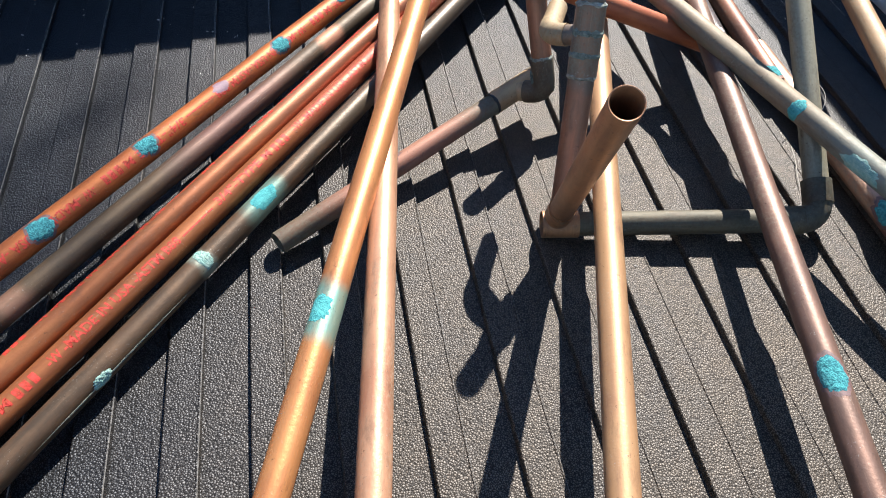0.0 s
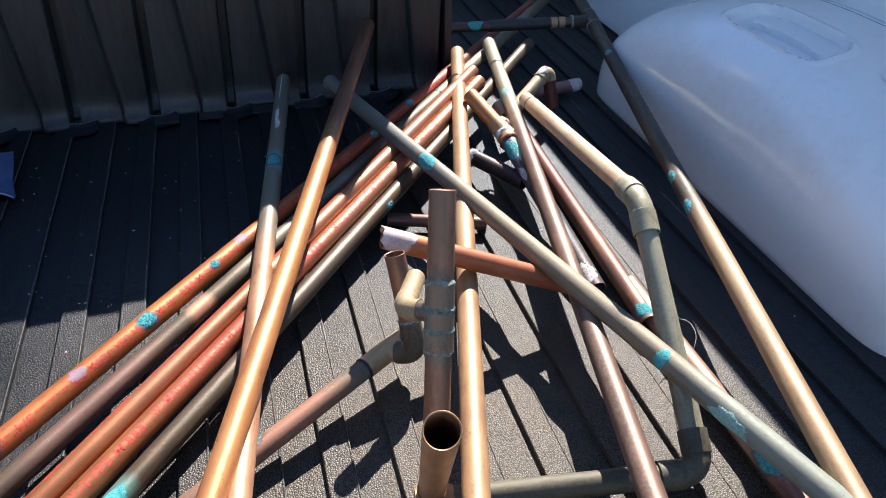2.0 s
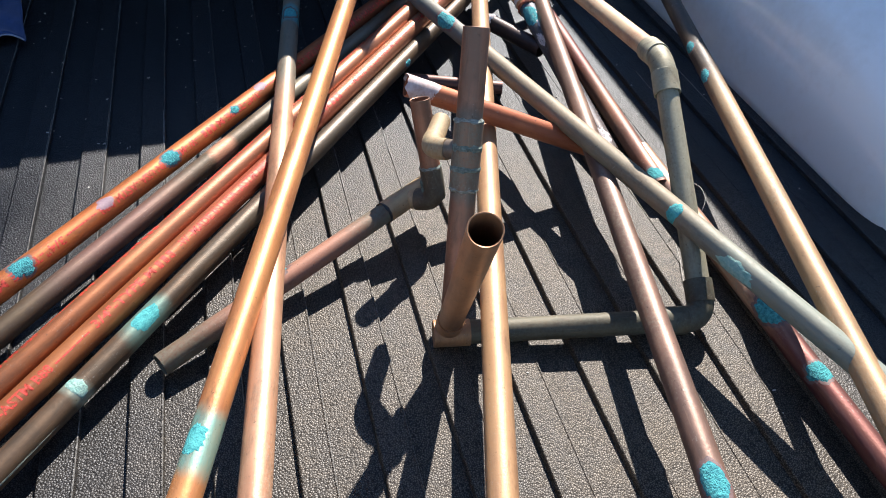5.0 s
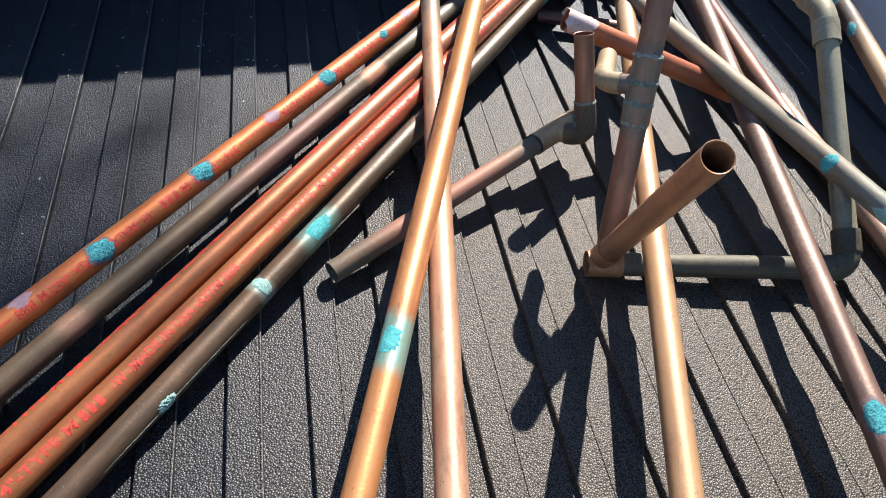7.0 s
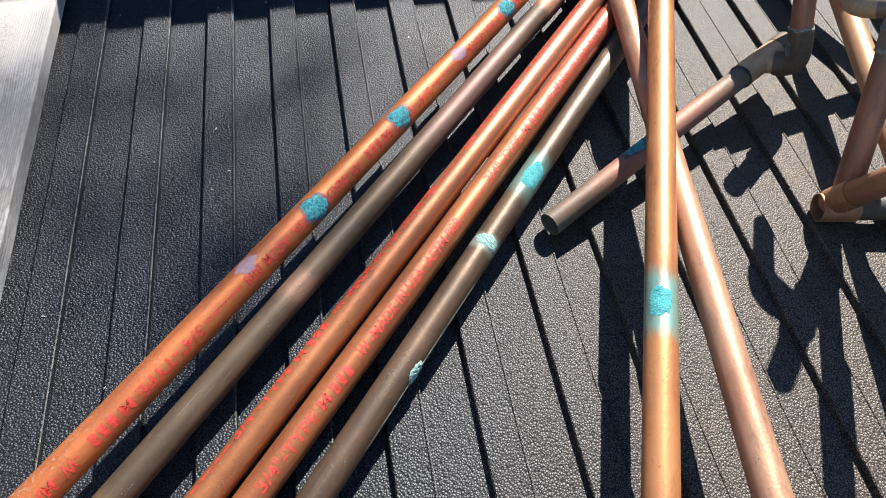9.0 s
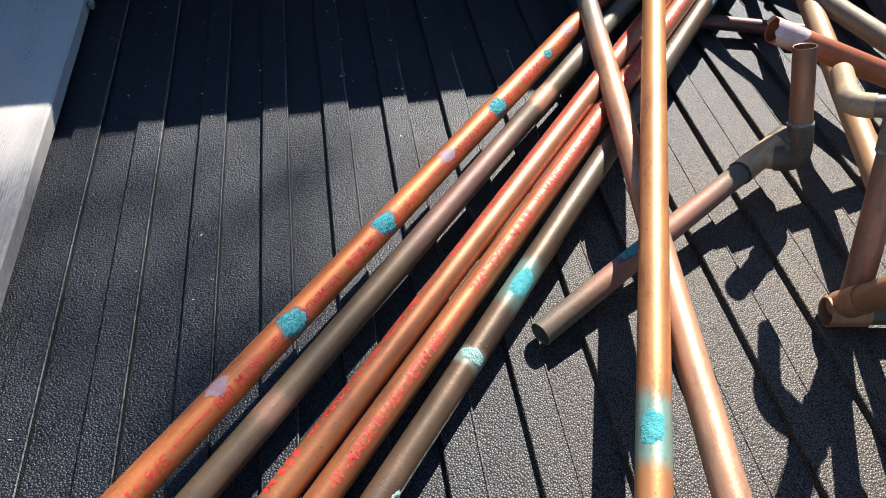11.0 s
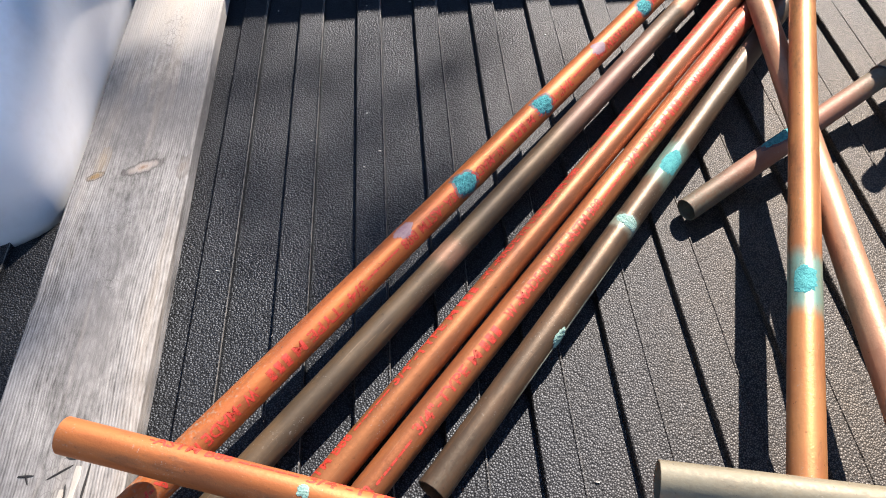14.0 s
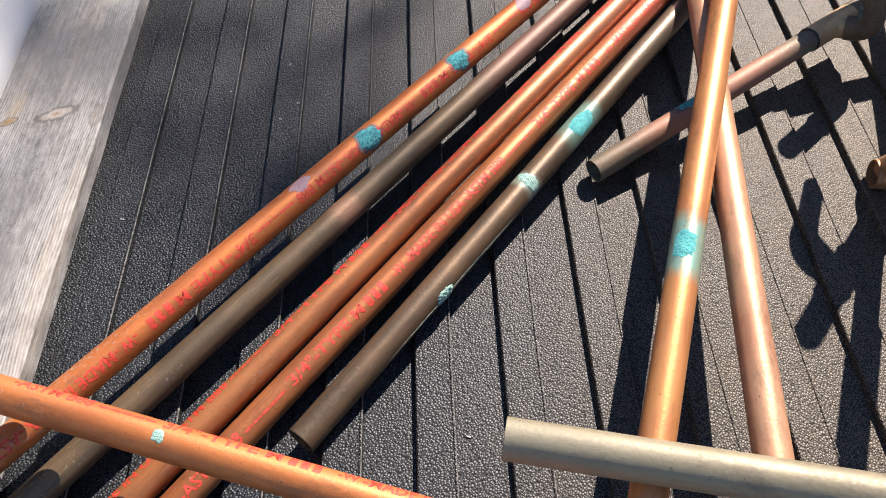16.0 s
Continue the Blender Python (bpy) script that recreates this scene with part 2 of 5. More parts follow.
    # knots with soft ragged rims
    for kx, ky, rx, ry, tint, rim, amount in ((-0.0275, 0.306, 0.0062, 0.0040, (0.20, 0.115, 0.035), (0.05, 0.03, 0.014), 0.95), (-0.0255, 0.322, 0.0050, 0.016, (0.30, 0.21, 0.10), (0.25, 0.19, 0.12), 0.35), (0.0085, 0.3135, 0.0135, 0.0068, (0.34, 0.29, 0.25), (0.05, 0.042, 0.038), 0.8), (0.0085, 0.3135, 0.0030, 0.0022, (0.17, 0.085, 0.04), (0.24, 0.16, 0.10), 0.7), (0.0405, 0.312, 0.0040, 0.012, (0.19, 0.155, 0.125), (0.10, 0.08, 0.065), 0.6)):
        dx = calc(n, l, "DIVIDE", calc(n, l, "SUBTRACT", sep.outputs[0], kx), rx)
        dy = calc(n, l, "DIVIDE", calc(n, l, "SUBTRACT", calc(n, l, "SUBTRACT", sep.outputs[1], calc(n, l, "MULTIPLY", calc(n, l, "SUBTRACT", sep.outputs[0], kx), 0.35)), ky), ry)
        dd = calc(n, l, "ADD", calc(n, l, "SQRT", calc(n, l, "ADD", calc(n, l, "MULTIPLY", dx, dx), calc(n, l, "MULTIPLY", dy, dy))), calc(n, l, "MULTIPLY", calc(n, l, "SUBTRACT", fleck, 0.5), 1.3))
        col = mixed(n, l, calc(n, l, "MULTIPLY", ramp(n, l, dd, [(0.45, (1, 1, 1)), (1.1, (0, 0, 0))]), amount), col, tint)
        ringed = ramp(n, l, calc(n, l, "ABSOLUTE", calc(n, l, "SUBTRACT", dd, 1.0)), [(0.03, (1, 1, 1)), (0.26, (0, 0, 0))])
        col = mixed(n, l, calc(n, l, "MULTIPLY", ringed, amount * 0.8), col, rim)
    # fine dark cracks in the worn middle
    cr = n.new("ShaderNodeTexVoronoi")
    cr.feature = "DISTANCE_TO_EDGE"
    cr.inputs["Scale"].default_value = 300
    l.new(stretched(0.5), cr.inputs["Vector"])
    crack = calc(n, l, "MULTIPLY", ramp(n, l, cr.outputs["Distance"], [(0.02, (1, 1, 1)), (0.07, (0, 0, 0))]), ramp(n, l, blot, [(0.50, (0, 0, 0)), (0.60, (1, 1, 1))]))
    col = mixed(n, l, calc(n, l, "MULTIPLY", calc(n, l, "MULTIPLY", crack, calc(n, l, "SUBTRACT", 1.0, flank.outputs[0])), 0.55), col, (0.09, 0.086, 0.082))
    warm = ramp(n, l, noise_tex(n, l, stretched(0.05), 55, 3, 0.5), [(0.52, (0, 0, 0)), (0.7, (1, 1, 1))])
    col = mixed(n, l, calc(n, l, "MULTIPLY", warm, 0.22), col, (0.52, 0.42, 0.30))
    l.new(col, bs.inputs["Base Color"])
    bs.inputs["Roughness"].default_value = 0.75
    l.new(bump(n, l, calc(n, l, "ADD", calc(n, l, "MULTIPLY", rings, calc(n, l, "MULTIPLY", blot, 0.55)), calc(n, l, "ADD", grain, fleck)), 0.6, 0.0007), bs.inputs["Normal"])
    return m


def cloth_material(name, a_col, b_col):
    m, n, l = nodes_of(name)
    bs = n["Principled BSDF"]
    _, v = local_coords(n, l)
    a, w = noise_tex(n, l, v, 25, 5, 0.6), noise_tex(n, l, v, 900, 2, 0.5)
    f = calc(n, l, "ADD", calc(n, l, "MULTIPLY", a, 0.6), calc(n, l, "MULTIPLY", w, 0.4))
    l.new(ramp(n, l, f, [(0.35, a_col), (0.65, b_col)]), bs.inputs["Base Color"])
    bs.inputs["Roughness"].default_value = 0.9
    bs.inputs["Sheen Weight"].default_value = 0.2
    l.new(bump(n, l, w, 0.5, 0.0006), bs.inputs["Normal"])
    return m


def ink_material():
    m, n, l = nodes_of("red_ink")
    bs = n["Principled BSDF"]
    bs.inputs["Base Color"].default_value = (0.62, 0.05, 0.03, 1)
    bs.inputs["Roughness"].default_value = 0.55
    _, v = local_coords(n, l)
    worn = ramp(n, l, noise_tex(n, l, v, 260, 4, 0.7), [(0.45, (1, 1, 1)), (0.66, (0.3, 0.3, 0.3))])
    l.new(worn, bs.inputs["Alpha"])
    return m


RUBBER = rubber_material()
PAINT = paint_material()
PALE_EDGE = plain_material("pale_rubber_edge", (0.006, 0.006, 0.006), (0.30, 0.29, 0.27), 260, 0.9, height=0.0006, fine=420)
WOOD = wood_material()
LINER = plain_material("scuffed_black_plastic", (0.014, 0.0125, 0.012), (0.052, 0.046, 0.043), 24, 0.40, height=0.0012, strength=0.5, fine=260, stretch=(1, 1, 0.12))
HALO = plain_material("dark_purple_rim", (0.09, 0.055, 0.05), (0.22, 0.13, 0.12), 260, 0.6, height=0.0003, fine=900)
VERDIGRIS = plain_material("verdigris_crust", (0.012, 0.13, 0.16), (0.10, 0.50, 0.50), 330, 0.92, height=0.0016, strength=0.9, fine=900)
DULL_LIME = plain_material("dull_lime_crust", (0.10, 0.12, 0.085), (0.32, 0.34, 0.27), 240, 0.92, height=0.0009, strength=0.8, fine=900)
AQUA = plain_material("bright_verdigris", (0.025, 0.24, 0.25), (0.10, 0.47, 0.45), 240, 0.85, height=0.0009, strength=0.8, fine=900)
PALE_CRUST = plain_material("pale_green_crust", (0.16, 0.36, 0.31), (0.40, 0.55, 0.46), 200, 0.92, height=0.0012, strength=0.9, fine=900)
WHITE_CRUST = plain_material("white_lime_crust", (0.42, 0.36, 0.34), (0.78, 0.73, 0.72), 170, 0.9, height=0.0008, strength=0.7, fine=800)
PURPLE = plain_material("purple_bloom", (0.22, 0.13, 0.16), (0.34, 0.22, 0.24), 200, 0.6, height=0.0003, fine=800)
SOLDER = plain_material("corroded_solder", (0.09, 0.12, 0.10), (0.46, 0.47, 0.40), 240, 0.7, metal=0.35, height=0.0016, strength=0.9, fine=900)
MOSS = plain_material("mossy_green_crust", (0.06, 0.085, 0.07), (0.24, 0.29, 0.24), 260, 0.9, height=0.0014, strength=0.9, fine=900)
FLUX = tube_material("cream_flux_film", (0.50, 0.34, 0.18), (0.30, 0.20, 0.105), (0.33, 0.30, 0.19), 0.42, 0.42, 0.2, 0.5)
TAPE = plain_material("black_tape", (0.012, 0.012, 0.013), (0.04, 0.038, 0.037), 120, 0.5, height=0.0012, fine=500)
RUSTRED = plain_material("red_sealing_paste", (0.22, 0.04, 0.02), (0.5, 0.12, 0.05), 180, 0.6, height=0.0015, fine=700)
BLUE = cloth_material("blue_denim", (0.010, 0.030, 0.10), (0.03, 0.075, 0.22))
ORANGE = cloth_material("orange_lining", (0.55, 0.10, 0.02), (0.75, 0.2, 0.05))
GREY = cloth_material("grey_seam", (0.16, 0.19, 0.26), (0.34, 0.37, 0.44))
INK = ink_material()
LITTER = plain_material("pale_litter", (0.35, 0.32, 0.28), (0.7, 0.66, 0.6), 300, 0.9)
EARTH = plain_material("gravel_ground", (0.10, 0.09, 0.08), (0.26, 0.24, 0.21), 3, 0.9, height=0.02, fine=40)
DARK = plain_material("near_black", (0.012, 0.012, 0.012), (0.03, 0.03, 0.03), 20, 0.9)


# ---- building helpers ----
def mesh_of(name, bm, mat, smooth=35):
    bmesh.ops.recalc_face_normals(bm, faces=bm.faces)
    me = bpy.data.meshes.new(name)
    bm.to_mesh(me)
    bm.free()
    me.materials.append(mat)
    if smooth:
        me.shade_smooth()
        me.set_sharp_from_angle(angle=radians(smooth))
    return me


def part(name, bm, mat, parent, label="", smooth=35):
    ob = new(name, mesh_of(name, bm, mat, smooth))
    ob.parent = parent
    return tagged(ob, label)


def thing(name, label, category, m=None, group="", kind=""):
    ob = new(name)
    ob.empty_display_size = 0.02
    if m is not None:
        ob.matrix_world = m
    return tagged(ob, label, category, group, kind)


def box_bm(x0, x1, y0, y1, z0, z1, bevel=0.0, segments=2):
    bm = bmesh.new()
    bmesh.ops.create_cube(bm, size=1, matrix=Matrix.LocRotScale(((x0 + x1) / 2, (y0 + y1) / 2, (z0 + z1) / 2), None, (x1 - x0, y1 - y0, z1 - z0)))
    if bevel:
        bmesh.ops.bevel(bm, geom=bm.edges[:], offset=bevel, segments=segments, affect="EDGES", profile=0.6)
    return bm


def axis_frame(a, b):
    """The pose of a tube from a to b: z along it, y up, x to the left."""
    a, b = Vector(a), Vector(b)
    u = (b - a).normalized()
    side = Vector((0, 0, 1)).cross(u)
    side = side.normalized() if side.length > 0.02 else Vector((1, 0, 0))
    up = u.cross(side).normalized()
    m = Matrix((side, up, u)).transposed().to_4x4()
    m.translation = a
    return m


def ring(bm, m, r, count):
    return [bm.verts.new(m @ Vector((r * math.cos(2 * math.pi * k / count), r * math.sin(2 * math.pi * k / count), 0))) for k in range(count)]


def bridge(bm, a, b):
    for k in range(len(a)):
        bm.faces.new((a[k - 1], a[k], b[k], b[k - 1]))


def tube_bm(length, r, wall=0.0009, count=36, z0=0.0, closed=False, bm=None, m=None):
    """A hollow tube along z with a thick, slightly rounded rim at both ends."""
    bm = bm or bmesh.new()
    m = m or Matrix()
    e = 0.0003
    steps = max(2, int(length / 0.06))
    prof = [(r - e, z0), (r, z0 + e)] + [(r, z0 + length * k / steps) for k in range(1, steps)] + [(r, z0 + length - e), (r - e, z0 + length)]
    prof += [(r - wall, z0 + length - e), (r - wall, z0 + length - min(length * 0.45, 0.08)), (r - wall, z0 + min(length * 0.45, 0.08)), (r - wall, z0 + e)]
    rings = [ring(bm, m @ Matrix.Translation((0, 0, z)), rr, count) for rr, z in prof]
    for p, q in zip(rings, rings[1:] + rings[:1]):
        bridge(bm, p, q)
    return bm


def bend_bm(points, r, count=28, wall=0.0011, bm=None, flare=0.0):
    """A hollow fitting swept along a smooth row of points; flare widens its two sockets."""
    bm = bm or bmesh.new()
    pts = [Vector(p) for p in points]
    rings, inner = [], []
    n = len(pts)
    for k, p in enumerate(pts):
        d = (pts[min(k + 1, n - 1)] - pts[max(k - 1, 0)]).normalized()
        m = axis_frame(p, p + d)
        if k == 0:
            ref = m.to_3x3().col[0].copy()
        side = (ref - d * ref.dot(d)).normalized()
        ref = side
        m = Matrix((side, d.cross(side), d)).transposed().to_4x4()
        m.translation = p
        s = k / (n - 1)
        rr = r + (flare if s < 0.2 or s > 0.8 else 0.0)
        rings.append(ring(bm, m, rr, count))
        inner.append(ring(bm, m, rr - wall, count))
    allr = rings + inner[::-1]
    for p, q in zip(allr, allr[1:] + allr[:1]):
        bridge(bm, p, q)
    return bm


def arc(p0, corner, p1, steps=10, ends=2):
    """Points from p0 round the corner to p1."""
    p0, c, p1 = Vector(p0), Vector(corner), Vector(p1)
    out = []
    for k in range(steps + 1):
        t = k / steps
        out.append((1 - t) ** 2 * p0 + 2 * t * (1 - t) * c + t * t * p1)
    return out


def patch_bm(r, z, deg, length, width, lift=0.0005, seed=0, rough=1.0):
    """A ragged crust that hugs a tube of radius r at height z, turned to deg."""
    bm = bmesh.new()
    count, rows = 56, 7
    half = min(width / r / 2, 2.9)

    def at(u, v, d):
        q = noise.noise(Vector((u * 2.2 + seed * 3.1, v * 2.2, seed)))
        h = lift * min(1.0, (1.0 - d) * 5) * (0.5 + 0.8 * abs(noise.noise(Vector((u * 6 + seed, v * 6, 3.3)))) + 0.15 * math.sin(d * 13 + 9 * q))
        t = radians(deg) + half * v
        rr = r + 0.00008 + max(h, 0.0)
        return bm.verts.new((rr * math.cos(t), rr * math.sin(t), z + length / 2 * u))

    rings = []
    for k in range(1, rows + 1):
        d, row = k / rows, []
        for c in range(count):
            t = 2 * math.pi * c / count
            x, y = math.cos(t), math.sin(t)
            edge = 0.92 + rough * (0.26 * noise.noise(Vector((x * 1.3 + seed * 3.1, y * 1.3, seed))) + 0.16 * noise.noise(Vector((x * 4.5, y * 4.5, seed * 1.7))) + 0.10 * noise.noise(Vector((x * 11, y * 11, seed * 2.3))))
            row.append(at(x * d * edge, y * d * edge, d))
        rings.append(row)
    mid = at(0.0, 0.0, 0.0)
    for c in range(count):
        bm.faces.new((mid, rings[0][c - 1], rings[0][c]))
    for p, q in zip(rings, rings[1:]):
        bridge(bm, p, q)
    return bm


def crust_ring_bm(r, z, width, lift=0.0012, seed=0, count=44):
    """A lumpy ring of old solder round a tube."""
    bm = bmesh.new()
    rows = []
    for k in range(6):
        s = k / 5
        row = []
        for c in range(count):
            a = 2 * math.pi * c / count
            q = noise.noise(Vector((math.cos(a) * 2.6, math.sin(a) * 2.6, seed * 1.7 + s * 2)))
            w = width * (0.75 + 0.6 * noise.noise(Vector((math.cos(a) * 3, math.sin(a) * 3, seed + 9.0))))
            rr = r + (0.0 if k in (0, 5) else lift * (0.55 + 0.7 * q) * math.sin(math.pi * s))
            row.append(bm.verts.new((rr * math.cos(a), rr * math.sin(a), z + w * (s - 0.5))))
        rows.append(row)
    for p, q in zip(rows, rows[1:]):
        bridge(bm, p, q)
    return bm


def text_bm(words, size, r, z0, deg, flip):
    """Lettering wrapped on a tube: flip False reads along z, True against it."""
    cu = bpy.data.curves.new("lettering", "FONT")
    cu.body, cu.size, cu.align_y, cu.resolution_u, cu.offset = words, size, "CENTER", 2, size * 0.022
    ob = bpy.data.objects.new("lettering", cu)
    scene.collection.objects.link(ob)
    dg = bpy.context.evaluated_depsgraph_get()
    dg.update()
    me = bpy.data.meshes.new_from_object(ob.evaluated_get(dg))
    bm = bmesh.new()
    bm.from_mesh(me)
    bpy.data.objects.remove(ob)
    bpy.data.curves.remove(cu)
    bpy.data.meshes.remove(me)
    for k in range(-5, 6):
        bmesh.ops.bisect_plane(bm, geom=bm.verts[:] + bm.edges[:] + bm.faces[:], plane_co=(0, k * size * 0.09, 0), plane_no=(0, 1, 0))
    wide = max(v.co.x for v in bm.verts)
    for v in bm.verts:
        x, y = v.co.x, v.co.y
        a = radians(deg) + (y / r if flip else -y / r)
        rr = r + 0.00012
        v.co = Vector((rr * math.cos(a), rr * math.sin(a), z0 - x if flip else z0 + x))
    return bm, wide


def bars_bm(count, size, r, z0, deg, flip):
    """A short row of plain bars in the place of a maker's mark."""
    bm = bmesh.new()
    half = size * 0.36 / r
    for k in range(count):
        z = k * size * 0.62
        rows = []
        for j in range(7):
            a = radians(deg) + half * (2 * j / 6 - 1)
            rr = r + 0.00012
            zz = [z, z + size * 0.42]
            rows.append([bm.verts.new((rr * math.cos(a), rr * math.sin(a), z0 - q if flip else z0 + q)) for q in zz])
        for p, q in zip(rows, rows[1:]):
            bm.faces.new((p[0], p[1], q[1], q[0]))
    return bm, count * size * 0.62


LINE = [(0.0, 0.068, '3/4"-TYPE M'), (0.072, 0.026, None), (0.099, 0.012, "-W"), (0.113, 0.064, "-MADE IN USA"), (0.179, 0.047, "-ASTM B88"), (0.229, 0.034, "-----")]


def marking(parent, r, first, low, high, deg, flip, period=0.266):
    """The printed line that repeats along new tube: size, type, maker's bars, origin and standard."""
    for turn in range(8):
        for at, wide, words in LINE:
            z = first - turn * period - at if flip else first + turn * period + at
            if not (low < z < high and low < (z - wide if flip else z + wide) < high):
                continue
            if words:
                bm, w = text_bm(words, 0.0102, r, 0.0, deg, flip)
                for v in bm.verts:
                    v.co.z = z + v.co.z * wide / w
            else:
                bm, w = bars_bm(3, 0.0110, r, z, deg, flip)
            part("printed_marking", bm, INK, parent, "faded red printed lettering", smooth=0)


BORE = {}


def pipe(a, b, back, mat, label, r=0.0104, name="copper_pipe", group="loose copper pipes", category="pipe"):
    m = axis_frame(a, b)
    ob = thing(name, label, category, m, group)
    length = (Vector(b) - Vector(a)).length
    part("tube", tube_bm(length + back, r, z0=-back), mat, ob)
    BORE[ob.name] = r
    return ob


def tube_part(parent, a, b, r, mat, name="tube", label=""):
    """A straight tube between two places of the world, under an unturned parent."""
    m = Matrix.Translation(-parent.matrix_world.translation) @ axis_frame(a, b)
    ob = new(name, mesh_of(name, tube_bm((Vector(b) - Vector(a)).length, r), mat))
    ob.parent, ob.matrix_local = parent, m
    return tagged(ob, label)


def along(a, b, d):
    a, b = Vector(a), Vector(b)
    return a + (b - a).normalized() * d


PATCH_SEED = [0]


def crust(parent, z, deg, length, width, mat=None, r=0.0104, lift=0.0006, label="turquoise verdigris crust", rough=1.0, name="corrosion_patch"):
    PATCH_SEED[0] += 1
    r = BORE.get(parent.name, r)
    if mat is None:
        part("dark_rim", patch_bm(r, z, deg, length * 1.08, width * 1.08, 0.00004, PATCH_SEED[0], rough), HALO, parent, "dark purple rim", smooth=60)
        length, width, lift = length * 0.86, width * 0.86, lift * 1.3
    return part(name, patch_bm(r, z, deg, length, width, lift, PATCH_SEED[0], rough), mat or VERDIGRIS, parent, label, smooth=60)



# ---- unseen tree, its crown laid out to shade one arch and dapple the mat ----
LEAF = plain_material("leaf_green", (0.035, 0.07, 0.02), (0.09, 0.15, 0.05), 2, 0.6)
BARK = plain_material("rough_bark", (0.06, 0.045, 0.035), (0.16, 0.13, 0.10), 9, 0.9, height=0.01, fine=60)


def crown_bm(centre, half, count, seed, twigs):
    """A long leafy crown of clumps with gaps, and a few loose twigs of leaves beside it."""
    rng = random.Random(seed)
    bm = bmesh.new()
    clumps = []
    for _ in range(220):
        d = Vector((rng.uniform(-1, 1) * half.x, rng.uniform(-1, 1) * half.y, 0)) + SUN * rng.uniform(-0.45, 0.45)
        clumps.append((centre + d, 0.055))
    spots = [rng.choice(clumps) for _ in range(count)]
    for p in twigs:
        spots += [(p, 0.07)] * 11
    for p, s in spots:
        p = p + Vector((rng.gauss(0, s), rng.gauss(0, s), rng.gauss(0, s * 0.8)))
        m = Matrix.LocRotScale(p, Euler((rng.uniform(0, 6.3), rng.uniform(0, 6.3), rng.uniform(0, 6.3))), (1, 1, 1))
        ln, wd = rng.uniform(0.04, 0.075), rng.uniform(0.018, 0.03)
        bm.faces.new([bm.verts.new(m @ Vector(c)) for c in ((0, 0, 0), (wd, ln * 0.4, 0.006), (0, ln, 0), (-wd, ln * 0.4, 0.006))])
    return bm


def limb_bm(points, r0, r1):
    bm = bmesh.new()
    rows = []
    for k, p in enumerate(points):
        q = points[min(k + 1, len(points) - 1)] - points[max(k - 1, 0)]
        rows.append(ring(bm, axis_frame(p, p + q), r0 + (r1 - r0) * k / (len(points) - 1), 14))
    for p, q in zip(rows, rows[1:]):
        bridge(bm, p, q)
    bm.faces.new(rows[0])
    bm.faces.new(rows[-1])
    return bm


def tree():
    reach = SUN * 8.0
    crown_at = Vector((-0.985, 0.63, 0)) + reach
    t = thing("tree", "unseen leafy tree ahead of the vehicle, added for its shade", "tree", Matrix.Translation((crown_at.x + 0.15, crown_at.y + 0.1, -0.75)))
    o = t.matrix_world.translation
    c = crown_at - o
    low = c * 0.72
    twigs = [Vector((x, y, 0)) + reach - o for x, y in ((-0.47, 0.64), (-0.45, 0.55), (-0.36, 0.53), (-0.30, 0.50), (-0.34, 0.46), (-0.27, 0.55), (-0.22, 0.48), (-0.19, 0.54), (-0.25, 0.43))]
    part("trunk", limb_bm([Vector((0, 0, 0)), c * 0.3 + Vector((0.03, 0, 0)), c * 0.55 + Vector((-0.02, 0.03, 0)), low, c], 0.09, 0.02), BARK, t)
    for k in range(6):
        a = k * 1.05
        e = c + Vector((0.25 * math.cos(a), 0.45 * math.sin(a), 0.2 * math.sin(k * 2.0)))
        part("limb", limb_bm([low + c * (0.03 * k), (low + e) / 2 + Vector((0, 0, 0.1)), e], 0.022, 0.006), BARK, t)
    part("limb", limb_bm([low, (low + twigs[1]) / 2 + Vector((0, 0, 0.1)), twigs[1]], 0.02, 0.004), BARK, t)
    part("crown", crown_bm(c, Vector((0.34, 0.60, 0)), 24000, 5, twigs), LEAF, t, "crown of many small green leaves", smooth=0)



# ---- the bed: floor, walls, wheel arches ----
def heightfield(fn, xs, ys, thick=0.0):
    bm = bmesh.new()
    g = [[bm.verts.new(fn(x, y)) for y in ys] for x in xs]
    for i in range(len(xs) - 1):
        for j in range(len(ys) - 1):
            bm.faces.new((g[i][j], g[i + 1][j], g[i + 1][j + 1], g[i][j + 1]))
    return bm


def span(a, b, n):
    return [a + (b - a) * k / n for k in range(n + 1)]


ground = tagged(new("ground", mesh_of("ground", box_bm(-400, 400, -400, 400, -1.0, -0.75), EARTH)), "grey gravel ground under and round the vehicle", "ground", kind="structure")

tree()

RIB, RIB_X0, RIB_W = 0.0581, -0.415, 0.0242
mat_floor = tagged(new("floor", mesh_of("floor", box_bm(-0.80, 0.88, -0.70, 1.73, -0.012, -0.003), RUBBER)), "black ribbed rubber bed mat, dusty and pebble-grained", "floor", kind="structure")


